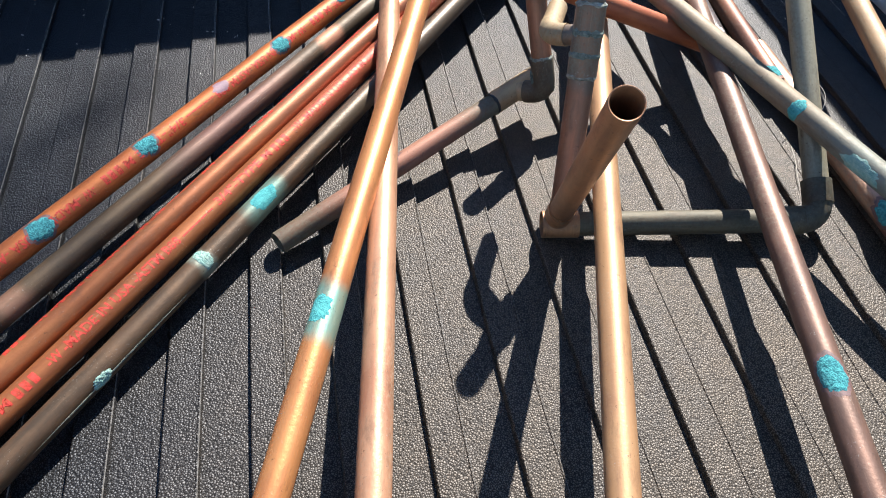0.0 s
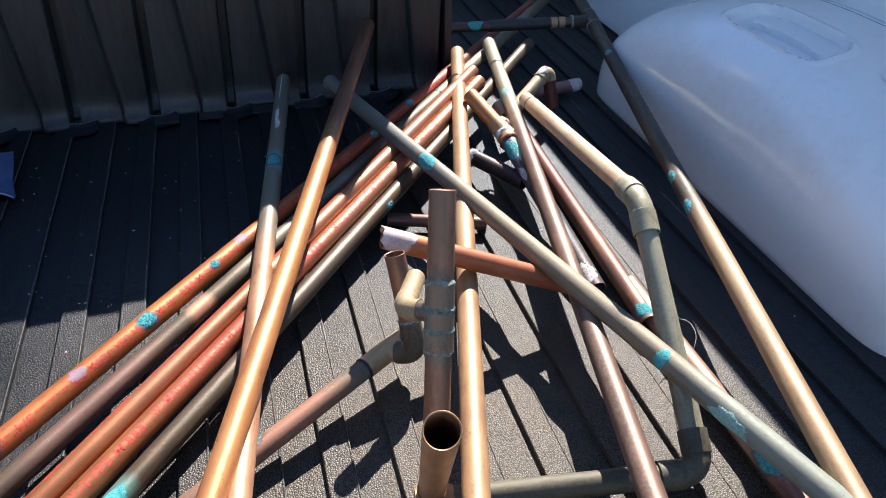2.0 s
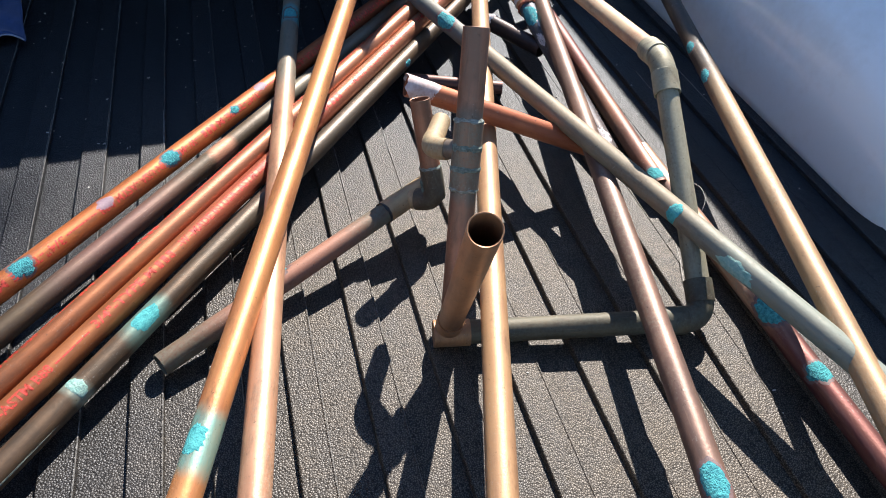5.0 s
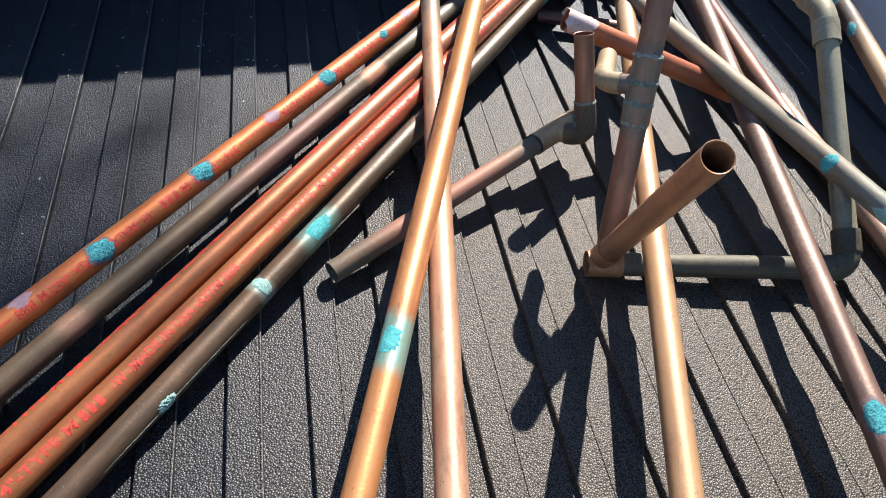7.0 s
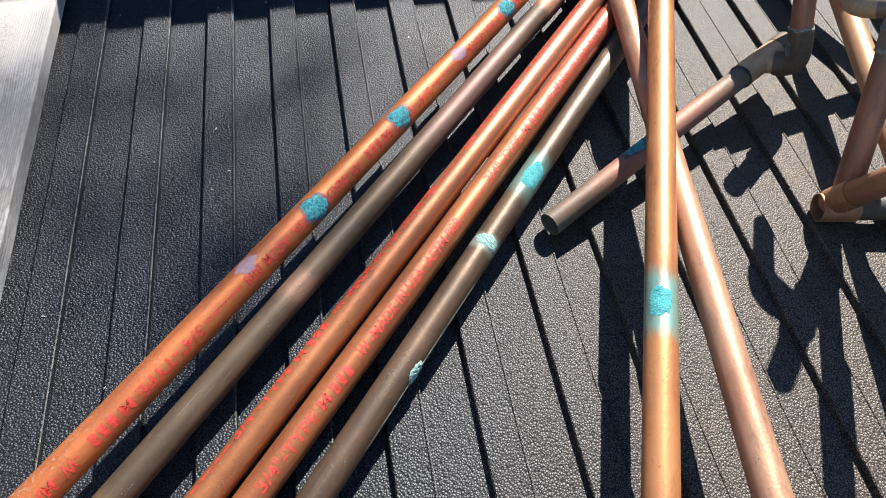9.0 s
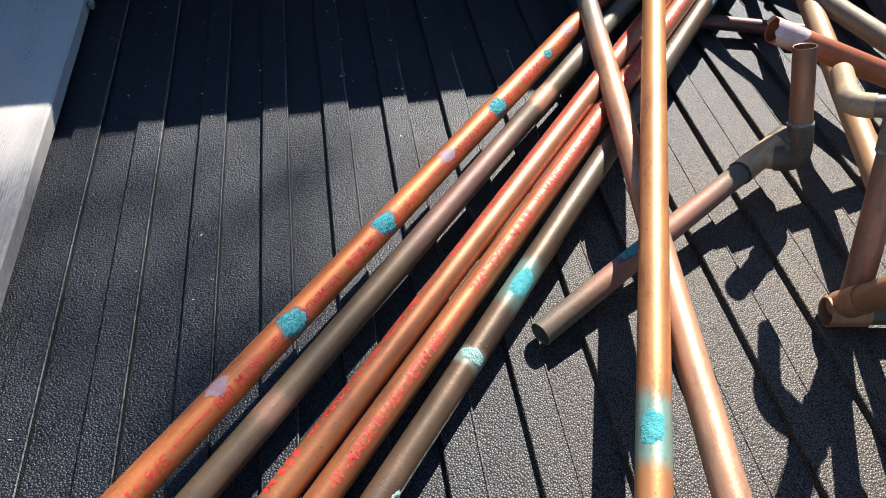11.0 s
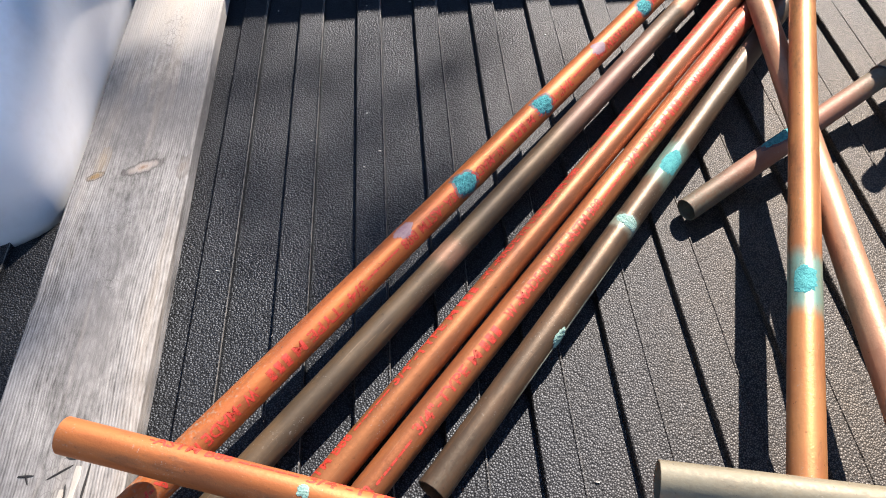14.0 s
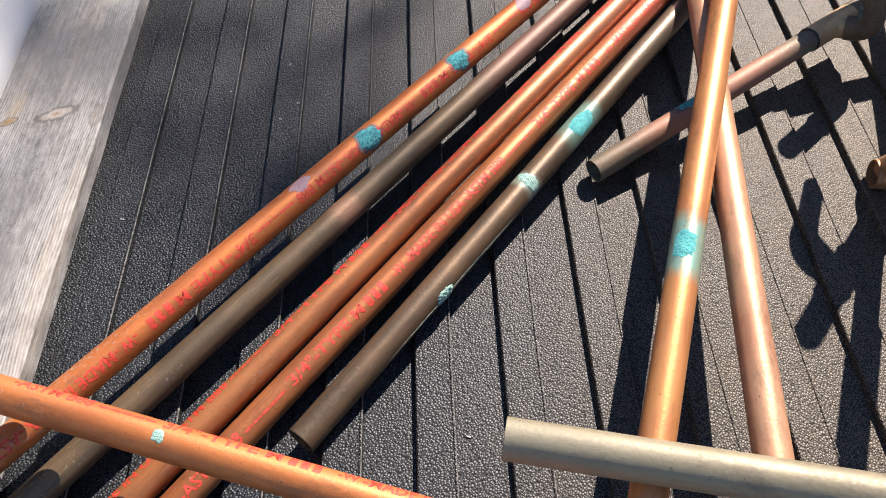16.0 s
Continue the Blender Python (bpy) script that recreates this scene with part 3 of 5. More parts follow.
def rib_bm():
    """One raised strip of the mat, with sloped sides."""
    bm = bmesh.new()
    prof = [(-0.0008, -0.0032), (0.0002, 0.0018), (0.001, 0.0025), (RIB_W - 0.0014, 0.0025), (RIB_W - 0.0007, 0.0031), (RIB_W, 0.0031), (RIB_W + 0.0005, 0.0021), (RIB_W + 0.0008, -0.0034)]
    ys = span(-0.70, 1.70, 40)
    rows = [[bm.verts.new((x + 0.0006 * noise.noise(Vector((0.5, y * 7, 0))), y, z + (0.0003 * noise.noise(Vector((2.5, y * 5, x * 9))) if z > 0 else 0))) for x, z in prof] for y in ys]
    for p, q in zip(rows, rows[1:]):
        for k in range(len(prof) - 1):
            bm.faces.new((p[k], p[k + 1], q[k + 1], q[k]))
    # the right-hand lip takes the pale speckled material
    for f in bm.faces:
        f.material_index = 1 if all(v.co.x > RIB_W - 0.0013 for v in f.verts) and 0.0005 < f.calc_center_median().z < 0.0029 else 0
    bm.faces.new(rows[0])
    bm.faces.new(rows[-1][::-1])
    return bm


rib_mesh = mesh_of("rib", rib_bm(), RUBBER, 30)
rib_mesh.materials.append(PALE_EDGE)
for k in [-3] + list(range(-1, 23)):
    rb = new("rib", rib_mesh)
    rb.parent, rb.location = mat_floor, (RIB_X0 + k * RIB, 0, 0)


def wall_with_oval():
    """The white front wall: a plate with a rounded slot cut through it and a pressed panel above."""
    bm = bmesh.new()
    cx, cz, a, b, nseg = 0.701, 0.043, 0.056, 0.038, 40
    x0, x1, z0, z1 = 0.2, 0.90, -0.02, 0.582
    inner, outer = [], []
    for k in range(nseg):
        t = 2 * math.pi * k / nseg
        c, s = math.cos(t), math.sin(t)
        inner.append((cx + a * math.copysign(abs(c) ** 0.7, c), cz + b * math.copysign(abs(s) ** 0.7, s)))
        kx = ((x1 - cx) if c > 0 else (cx - x0)) / max(abs(c), 1e-6)
        kz = ((z1 - cz) if s > 0 else (cz - z0)) / max(abs(s), 1e-6)
        q = min(kx, kz)
        outer.append((cx + c * q, cz + s * q))
    rim = [(cx + (x - cx) * 1.06, cz + (z - cz) * 1.07) for x, z in inner]
    loops = []
    for pts, y in ((outer, 1.715), (rim, 1.715), (inner, 1.722), (inner, 1.745)):
        loops.append([bm.verts.new((x, y, z)) for x, z in pts])
    for p, q in zip(loops, loops[1:]):
        bridge(bm, p, q)
    return bm


wall_north = tagged(new("wall_north", mesh_of("wall_north", wall_with_oval(), PAINT)), "white painted steel front wall with an oval slot", "wall", kind="structure")
part("pressed_panel", box_bm(0.42, 0.752, 1.708, 1.7145, 0.106, 0.42, 0.006, 3), PAINT, wall_north)
# near-black box closing the slot; its colour stands in for the hollow's shade
part("slot_backing", box_bm(0.60, 0.80, 1.7452, 1.80, -0.06, 0.14), DARK, wall_north, "near-black box behind the slot, its darkness painted")
tagged(new("wall_front_left", mesh_of("wall_front_left", box_bm(-0.80, 0.2, 1.715, 1.745, -0.02, 0.582), PAINT)), "white painted steel front wall", "wall", kind="structure")


def side_wall(sign):
    """A bed side: upright sheet that bulges inwards ahead of the arch, with a rolled top rail."""
    def fn(y, s):
        z = -0.02 + 0.53 * min(s, 0.82) / 0.82
        x = 0.875 - 0.028 * (z / 0.5) ** 2
        x -= 0.02 * math.exp(-((z - 0.30) / 0.05) ** 2)
        bulge = max(0.0, min(1.0, (1.64 - y) / 0.07)) * max(0.0, min(1.0, (y - 1.02) / 0.15))
        x -= (0.020 + 0.048 * max(0.0, 1 - max(z, 0.0) / 0.16)) * bulge * bulge * (3 - 2 * bulge)
        if s > 0.82:
            t = (s - 0.82) / 0.18
            x = 0.847 - 0.083 * math.sin(t * math.pi / 2) if t < 0.4 else 0.847 - 0.083 * math.sin(0.2 * math.pi) + 0.30 * (t - 0.4)
            z = 0.51 + 0.015 * math.sin(t * math.pi)
        return Vector((sign * x + 0.06 * (sign < 0), y, z))
    return heightfield(fn, span(-0.72, 1.73, 90), [k / 60 for k in range(61)])


for sgn, nm in ((1, "wall_east"), (-1, "wall_west")):
    w = tagged(new(nm, mesh_of(nm, side_wall(sgn), PAINT)), "white painted steel bed side with a rolled rail", "wall", kind="structure")
    so = w.modifiers.new("thickness", "SOLIDIFY")
    so.thickness, so.offset = 0.003, 0
    x0, x1 = (0.905, 0.93) if sgn > 0 else (-0.87, -0.845)
    part("outer_skin", box_bm(x0, x1, -0.72, 1.73, -0.35, 0.52, 0.008), PAINT, w)


def arch_bm(sign):
    """A pressed wheel arch: a long dome with a flat inner face, rounded ends and a stamped pocket."""
    y0, y1, xin, xout, top = (0.415 if sign > 0 else 0.412), 1.175, 0.645, 0.885, 0.207
    ym, half = (y0 + y1) / 2, (y1 - y0) / 2

    def fn(y, s):
        q = min(abs(y - ym) / half, 1.0)
        crown = max(0.0, 1 - q ** 2.6) ** 0.42
        inset = (1 - max(0.0, 1 - q ** 18.0) ** 0.5) * (xout - xin)
        h = top * crown
        a = s * math.pi / 2
        e = 0.52
        cx, cz = math.cos(a) ** e, math.sin(a) ** (e * 1.15)
        x = xout - (xout - xin - inset) * cx
        z = h * cz - 0.004
        # stamped pocket on the shoulder
        u, v = (y - 0.835) / 0.088, (s - 0.775) / 0.105
        d = max(abs(u) ** 4.0 + abs(v) ** 4.0, 1e-9) ** 0.25
        dent = 0.014 * max(0.0, min(1.0, (1.06 - d) / 0.09)) - 0.003 * math.exp(-((d - 1.12) / 0.05) ** 2)
        step = max(abs((y - 0.835) / 0.076) ** 4.0 + abs((s - 0.735) / 0.048) ** 4.0, 1e-9) ** 0.25
        dent += 0.009 * max(0.0, min(1.0, (1.05 - step) / 0.08))
        u2, v2 = (y - 0.60) / 0.085, (s - 0.90) / 0.10
        d2 = max(abs(u2) ** 4.0 + abs(v2) ** 4.0, 1e-9) ** 0.25
        dent += 0.010 * max(0.0, min(1.0, (1.1 - d2) / 0.10))
        x += dent * 0.6
        z -= dent * 0.9 * min(1.0, h / 0.1)
        return Vector((sign * x + 0.12 * (sign < 0), y, z))
    ys = [ym + half * math.copysign(abs(k / 110) ** 0.8, k) for k in range(-110, 111)]
    return heightfield(fn, ys, [k / 120 for k in range(121)])


for sgn in (1, -1):
    ar = tagged(new("wheel_arch", mesh_of("wheel_arch", arch_bm(sgn), PAINT, 50)), "white painted steel wheel arch with a stamped pocket", "wheel arch", "wheel arches")
    so = ar.modifiers.new("thickness", "SOLIDIFY")
    so.thickness, so.offset = 0.002, 0
    # dark sealing line where the arch meets the side
    bm = bmesh.new()
    pts = []
    for k in range(-46, 47):
        q = abs(k / 50)
        pts.append(Vector((sgn * 0.857 + 0.06 * (sgn < 0), 0.795 + 0.38 * k / 50, 0.206 * max(0.0, 1 - q ** 2.6) ** 0.42 - 0.003)))
    bend_bm(pts, 0.0013, 6, 0.0005, bm)
    part("sealing_bead", bm, TAPE, ar, "thin dark sealing bead")


def liner_bm():
    """The ribbed black upright: wide raised bands with sloped sides."""
    period = 0.1128
    zs = [0.002, 0.008, 0.016, 0.026, 0.04] + span(0.06, 0.44, 14) + [0.466, 0.474]

    def at(x, z, d):
        flare = 0.016 * max(0.0, 1 - z / 0.03) ** 2
        return Vector((x, 1.206 + 0.025 * x - d - flare + 0.0010 * noise.noise(Vector((x * 20, z * 6, 1))), z + 0.006 * noise.noise(Vector((x * 14, 0.2, 4))) * (z < 0.01)))

    bm = bmesh.new()
    cols = []
    for k in range(-7, 5):
        # one band: gentle left shoulder, raised face, sharp right drop, narrow channel
        for a, b, d in ((-1, -0.012, 0.0), (-1, -0.006, 0.003), (-1, -0.0015, 0.0115), (-1, 0.001, 0.013), (-0.66, 0, 0.0132), (-0.33, 0, 0.0132), (0, -0.0022, 0.013), (0, -0.0006, 0.0118), (0, 0.0006, -0.012), (0, 0.0016, -0.020), (0, 0.0115, -0.020), (0, 0.0140, -0.0006), (0, 0.018, 0.0)):
            col = []
            for z in zs:
                edge, w = -0.0495 + 0.043 * z + k * period, 0.034 + 0.115 * z
                if a == 0 and b == 0.018:
                    x = edge + 0.0105 + (period - 0.0225 - w) * 0.5
                else:
                    x = edge + a * w + b
                col.append(bm.verts.new(at(min(max(x, -0.80), 0.4149), z, d)))
            cols.append(col)
    for p, q in zip(cols, cols[1:]):
        for i in range(len(zs) - 1):
            if (p[i].co - q[i].co).length > 1e-6 or (p[i + 1].co - q[i + 1].co).length > 1e-6:
                bm.faces.new((p[i], q[i], q[i + 1], p[i + 1]))
    bmesh.ops.remove_doubles(bm, verts=bm.verts[:], dist=1e-6)
    return bm


panel = thing("divider_panel", "black ribbed plastic divider standing across the bed", "divider")
sheet = part("ribbed_sheet", liner_bm(), LINER, panel, smooth=28)
so = sheet.modifiers.new("thickness", "SOLIDIFY")
so.thickness, so.offset = 0.005, 1
part("top_rail", box_bm(-0.80, 0.415, -0.012, 0.018, 0.468, 0.478, 0.004), LINER, panel).matrix_local = Matrix.Translation((0, 1.206, 0)) @ Matrix.Rotation(math.atan(0.025), 4, "Z")
part("edge_frame", box_bm(0.412, 0.424, 1.198, 1.232, 0.0, 0.478, 0.003), LINER, panel)
for k, x in enumerate((-0.045, 0.02, 0.10, 0.165, 0.235)):
    y = 1.206 + 0.025 * x - 0.028
    part("foot_tab", box_bm(x, x + 0.036, y - 0.016, y + 0.010, 0.0026, 0.006, 0.0015), DARK, panel)

edge = [Vector((x, 1.203 - 0.020 * math.copysign(abs(math.cos(2 * math.pi * (x + 0.151) / 0.1128)) ** 0.6, math.cos(2 * math.pi * (x + 0.151) / 0.1128)) + 0.025 * x + 0.003 * noise.noise(Vector((x * 30, 0, 7))), 0.0075 + 0.002 * noise.noise(Vector((x * 22, 3, 0))))) for x in span(-0.60, 0.40, 260)]
lip = bmesh.new()
lip_rows = [[lip.verts.new(p + Vector((0, dy, dz))) for dy, dz in ((-0.030, -0.0050), (-0.012, -0.0046), (-0.003, -0.0015), (0.0, 0.0008), (0.0016, 0.0), (0.0016, -0.010))] for p in edge]
for p, q in zip(lip_rows, lip_rows[1:]):
    for k in range(5):
        lip.faces.new((p[k], p[k + 1], q[k + 1], q[k]))
part("curled_edge", lip, RUBBER, mat_floor, "curled front edge of the mat")
# pale line along the curl: scuffing, with the edge's highlight in its colour
part("scuffed_rim", bend_bm([p + Vector((0, 0.0004, 0.0009)) for p in edge], 0.0007, 6, 0.0003), PALE_EDGE, mat_floor, "pale scuffed rim with a painted highlight")

plug = thing("wiring_plug", "black plastic wiring plug hanging in the bed's corner", "plug")
part("plug_body", bend_bm([Vector((0.838, 1.690, 0.050)), Vector((0.846, 1.688, 0.044)), Vector((0.855, 1.686, 0.036)), Vector((0.862, 1.684, 0.026))], 0.011, 14, 0.004, flare=-0.002), DARK, plug)
part("cable", bend_bm(arc((0.862, 1.684, 0.028), (0.872, 1.68, 0.008), (0.868, 1.70, -0.002), 10), 0.004, 10, 0.001), DARK, plug)
part("collar", tube_bm(0.006, 0.0135, 0.003, m=axis_frame((0.848, 1.687, 0.042), (0.853, 1.686, 0.037))), TAPE, plug)

# ---- the weathered board ----
board = thing("wooden_board", "weathered grey softwood board lying beside the wheel arch", "board", Matrix.Translation((-0.476, 0.178, 0.0026)))


def plank_bm():
    bm = bmesh.new()
    ys = span(0.0, 0.84, 60)
    prof = [(-0.0445, 0.001), (-0.0445, 0.017), (-0.043, 0.0188), (-0.02, 0.019), (0.0, 0.0192), (0.02, 0.019), (0.043, 0.0186), (0.0452, 0.0165), (0.0452, 0.001)]
    rows = []
    for y in ys:
        rows.append([bm.verts.new((x + 0.0008 * noise.noise(Vector((y * 12, x * 30, 1))), y + (0.0025 * noise.noise(Vector((x * 90, z * 90, 0))) if y == 0 else 0), z + 0.0004 * noise.noise(Vector((y * 30, x * 60, 2))))) for x, z in prof])
    for p, q in zip(rows, rows[1:]):
        bridge(bm, p, q)
    bm.faces.new(rows[0])
    bm.faces.new(rows[-1][::-1])
    return bm


part("plank", plank_bm(), WOOD, board, smooth=30)


def disc_bm(x, y, z, rx, ry, turn, seed, lift=0.0007):
    bm = bmesh.new()
    c = bm.verts.new((x, y, z + lift))
    rows = []
    for s in (0.5, 1.0):
        row = []
        for k in range(28):
            a = 2 * math.pi * k / 28
            w = s * (1 + 0.12 * noise.noise(Vector((math.cos(a) * 2, math.sin(a) * 2, seed))))
            px, py = rx * w * math.cos(a), ry * w * math.sin(a)
            row.append(bm.verts.new((x + px * math.cos(turn) - py * math.sin(turn), y + px * math.sin(turn) + py * math.cos(turn), z + lift * (1.2 - s))))
        rows.append(row)
    for k in range(28):
        bm.faces.new((c, rows[0][k - 1], rows[0][k]))
    bridge(bm, rows[0], rows[1])
    return bm


SPLINTER = plain_material("torn_fibres", (0.24, 0.21, 0.18), (0.58, 0.54, 0.48), 260, 0.8, height=0.0012, stretch=(1, 0.08, 1))


def flake_bm(x0, y0, x1, y1, w, lift, seed):
    """A torn splinter: a strip of wood that lifts at its end."""
    bm = bmesh.new()
    rows = []
    for k in range(9):
        s = k / 8
        x, y = x0 + (x1 - x0) * s, y0 + (y1 - y0) * s
        ww = w * (0.75 + 0.5 * noise.noise(Vector((s * 4, seed, 0)))) * (1.0 if k < 8 else 0.7)
        z = 0.0192 + lift * s * s
        rows.append([bm.verts.new((x + q * ww + 0.0012 * noise.noise(Vector((q, s * 5, seed))), y + 0.0015 * noise.noise(Vector((q * 3, seed, s))), z + dz)) for q, dz in ((-1, -0.0008), (-0.7, 0.0008), (0.7, 0.0008), (1, -0.0008))])
    for p, q in zip(rows, rows[1:]):
        bridge(bm, p, q)
    bm.faces.new(rows[0])
    bm.faces.new(rows[-1][::-1])
    return bm


for x, y, rx, ry, tn, sd in ((0.0165, 0.0655, 0.0088, 0.0026, 0.12, 2.2), (-0.0135, 0.054, 0.0050, 0.0009, 0.0, 5.2), (-0.0125, 0.052, 0.0006, 0.0040, 0.4, 5.9), (0.006, 0.055, 0.0085, 0.0008, 0.55, 8.2), (0.0165, 0.026, 0.0028, 0.0030, 0.0, 9.1), (0.0120, 0.036, 0.0008, 0.012, 0.06, 7.2), (0.0225, 0.046, 0.0008, 0.015, -0.05, 7.9), (-0.0115, 0.018, 0.0007, 0.016, 0.0, 6.4)):
    part("split", disc_bm(x, y, 0.0191, rx, ry, tn, sd), DARK, board, "dark torn split")
part("splinter", flake_bm(0.0185, 0.078, 0.0185, 0.068, 0.0085, 0.0012, 1.0), SPLINTER, board, "lifted pale splinter")
part("splinter", flake_bm(0.0150, 0.012, 0.0165, 0.058, 0.0032, 0.0004, 2.0), SPLINTER, board, "pale torn fibres")
part("splinter", flake_bm(0.0085, 0.010, 0.0100, 0.044, 0.0020, 0.0003, 3.0), SPLINTER, board, "pale torn fibres")

bm = bend_bm([Vector((0.044, 0.761, 0.0095)), Vector((0.0475, 0.761, 0.0095)), Vector((0.0485, 0.7612, 0.0095))], 0.0022, 12)
bmesh.ops.create_uvsphere(bm, u_segments=18, v_segments=10, radius=0.0062, matrix=Matrix.LocRotScale((0.0500, 0.7612, 0.0095), Euler((0, 0, 0)), (0.55, 1, 0.95)))
part("bolt_head", bm, SOLDER, board, "dull grey bolt head")

# ---- the blue garment ----
garment = thing("blue_garment", "crumpled blue work garment with an orange lining", "clothing")


def hem_at(a):
    """The garment's front edge, lying over the board's end and the mat beside it."""
    return Vector((-0.425 + 0.126 * math.cos(a), 1.110 + 0.123 * math.sin(a), 0.0275 + 0.003 * math.sin(a * 3)))


CENTRE = Vector((-0.425, 1.125, 0.0))


def folds_bm():
    """Cloth that sags behind its rolled edge and rises in soft folds towards the back."""
    bm = bmesh.new()
    rows = []
    for i in range(37):
        s = i / 36
        row = []
        for k in range(81):
            a = math.radians(150 + 240 * k / 80)
            q = hem_at(a).lerp(CENTRE, s)
            sag = 0.0275 - 0.016 * math.sin(math.pi / 2 * min(1.0, s / 0.12))
            lift = max(0.0, min(1.0, (s - 0.19) / 0.08))
            q.z = sag + 0.017 * lift * lift * (3 - 2 * lift) + 0.020 * max(0.0, s - 0.27)
            q.z += (0.005 * noise.noise(Vector((q.x * 22, q.y * 55, 2.0))) + 0.004 * math.sin(s * 26 + 1.5 * math.sin(a * 2))) * max(0.0, s - 0.25)
            row.append(bm.verts.new(q))
        rows.append(row)
    for p, q in zip(rows, rows[1:]):
        for k in range(80):
            bm.faces.new((p[k], p[k + 1], q[k + 1], q[k]))
    return bm


NAVY = cloth_material("navy_denim", (0.006, 0.016, 0.05), (0.016, 0.038, 0.11))
body = part("body", folds_bm(), NAVY, garment, "dark navy folds")
so = body.modifiers.new("thickness", "SOLIDIFY")
so.thickness = 0.003


def lining_bm():
    """A tongue of lining that shows along one fold and tapers to nothing."""
    bm = bmesh.new()
    rows = []
    for k in range(29):
        s = k / 28
        a = math.radians(205 + 62 * s)
        p = hem_at(a).lerp(CENTRE, 0.235)
        w = 0.019 * (1 - s) ** 0.7 + 0.0010
        up = (CENTRE - p)
        up.z = 0
        up.normalize()
        z = 0.0265
        rows.append([bm.verts.new((p.x + up.x * w * c, p.y + up.y * w * c, z + w * d)) for c, d in ((0, -0.2), (0.05, 0.45), (0.5, 0.85), (1.1, 0.9))])
    for p, q in zip(rows, rows[1:]):
        for c in range(3):
            bm.faces.new((p[c], p[c + 1], q[c + 1], q[c]))
    return bm


lin = part("lining", lining_bm(), ORANGE, garment, "orange inner lining")
so = lin.modifiers.new("thickness", "SOLIDIFY")
so.thickness = 0.0015
bm = bend_bm([hem_at(math.radians(150 + 240 * k / 90)).lerp(CENTRE, 0.05) + Vector((0, 0, -0.0165 if hem_at(math.radians(150 + 240 * k / 90)).x > -0.415 else 0.001)) for k in range(91)], 0.0085, 14, 0.002)
part("under_fold", bm, NAVY, garment, "dark navy under-fold")


def flap_bm():
    bm = bmesh.new()
    quad = [Vector((-0.345, 1.06, 0)), Vector((-0.222, 1.09, 0)), Vector((-0.207, 0.981, 0)), Vector((-0.251, 0.966, 0))]
    rows = []
    for i in range(25):
        u = i / 24
        row = []
        for j in range(25):
            v = j / 24
            p = (quad[0] * (1 - u) + quad[1] * u) * (1 - v) + (quad[3] * (1 - u) + quad[2] * u) * v
            p.y += 0.010 * math.sin(math.pi * u) * v ** 3
            p.z = 0.006 + 0.03 * (1 - v) * (0.4 + 0.6 * math.sin(math.pi * min(1, u + 0.2))) + 0.007 * v ** 2 * math.sin(math.pi * u) + 0.006 * noise.noise(Vector((u * 4, v * 3, 0.7)))
            row.append(bm.verts.new(p))
        rows.append(row)
    for p, q in zip(rows, rows[1:]):
        for k in range(24):
            bm.faces.new((p[k], p[k + 1], q[k + 1], q[k]))
    return bm


fl = part("flap", flap_bm(), BLUE, garment)
so = fl.modifiers.new("thickness", "SOLIDIFY")
so.thickness = 0.003
hem = [Vector((-0.251 + 0.044 * k / 16, 0.9655 + 0.015 * k / 16 + 0.010 * math.sin(math.pi * k / 16), 0.0085 + 0.007 * math.sin(math.pi * k / 16))) for k in range(17)]
part("hem", bend_bm(hem, 0.0010, 8, 0.0005), GREY, garment, "pale frayed hem")
bm = bend_bm([hem_at(math.radians(150 + 240 * k / 90)) for k in range(91)], 0.0066, 14, 0.002)
for v in bm.verts:
    v.co += Vector((0, 0, 0.0012)) * noise.noise(v.co * 130) + Vector((0, 0.0012, 0)) * noise.noise(v.co * 90 + Vector((4, 0, 0)))
part("hem", bm, BLUE, garment, "puckered rolled blue hem")

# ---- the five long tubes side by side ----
# the band turns the far end dark red
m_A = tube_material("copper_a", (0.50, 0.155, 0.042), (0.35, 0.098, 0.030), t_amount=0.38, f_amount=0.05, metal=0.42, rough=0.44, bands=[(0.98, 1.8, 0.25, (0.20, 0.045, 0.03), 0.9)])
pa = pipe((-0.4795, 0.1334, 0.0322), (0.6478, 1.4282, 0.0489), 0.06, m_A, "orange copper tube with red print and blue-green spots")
for z, d, ln, wd, lf in ((0.400, 125, 0.026, 0.022, 0.0007), (0.509, 120, 0.025, 0.021, 0.0007), (0.681, 125, 0.024, 0.020, 0.0006), (0.777, 125, 0.015, 0.011, 0.0005), (1.104, 125, 0.016, 0.012, 0.0005), (1.210, 115, 0.018, 0.013, 0.0005)):
    crust(pa, z, d, ln, wd, lift=lf)
for z, d in ((0.335, 85), (0.60, 110), (0.825, 100)):
    crust(pa, z, d, 0.02, 0.012, PURPLE, lift=0.0001, label="dull purple bloom", name="stain")
marking(pa, 0.0104, 1.3470, -0.05, 1.40, 130, True, 0.2654)

m_B = tube_material("copper_b", (0.15, 0.098, 0.052), (0.080, 0.056, 0.033), (0.115, 0.088, 0.052), 0.5, 0.3, 0.35, 0.46, bands=[(0.46, 0.60, 0.05, (0.18, 0.09, 0.07), 0.8), (0.65, 0.678, 0.006, (0.5, 0.24, 0.14), 0.9), (0.275, 0.295, 0.008, (0.34, 0.18, 0.11), 0.8), (0.73, 0.95, 0.02, (0.22, 0.20, 0.15), 0.6), (1.2, 1.6, 0.1, (0.30, 0.27, 0.18), 0.8)])
pb = pipe((-0.4180, 0.1604, 0.0164), (0.6801, 1.4325, 0.0572), 0.00, m_B, "dark brown tarnished copper tube", r=0.0098)
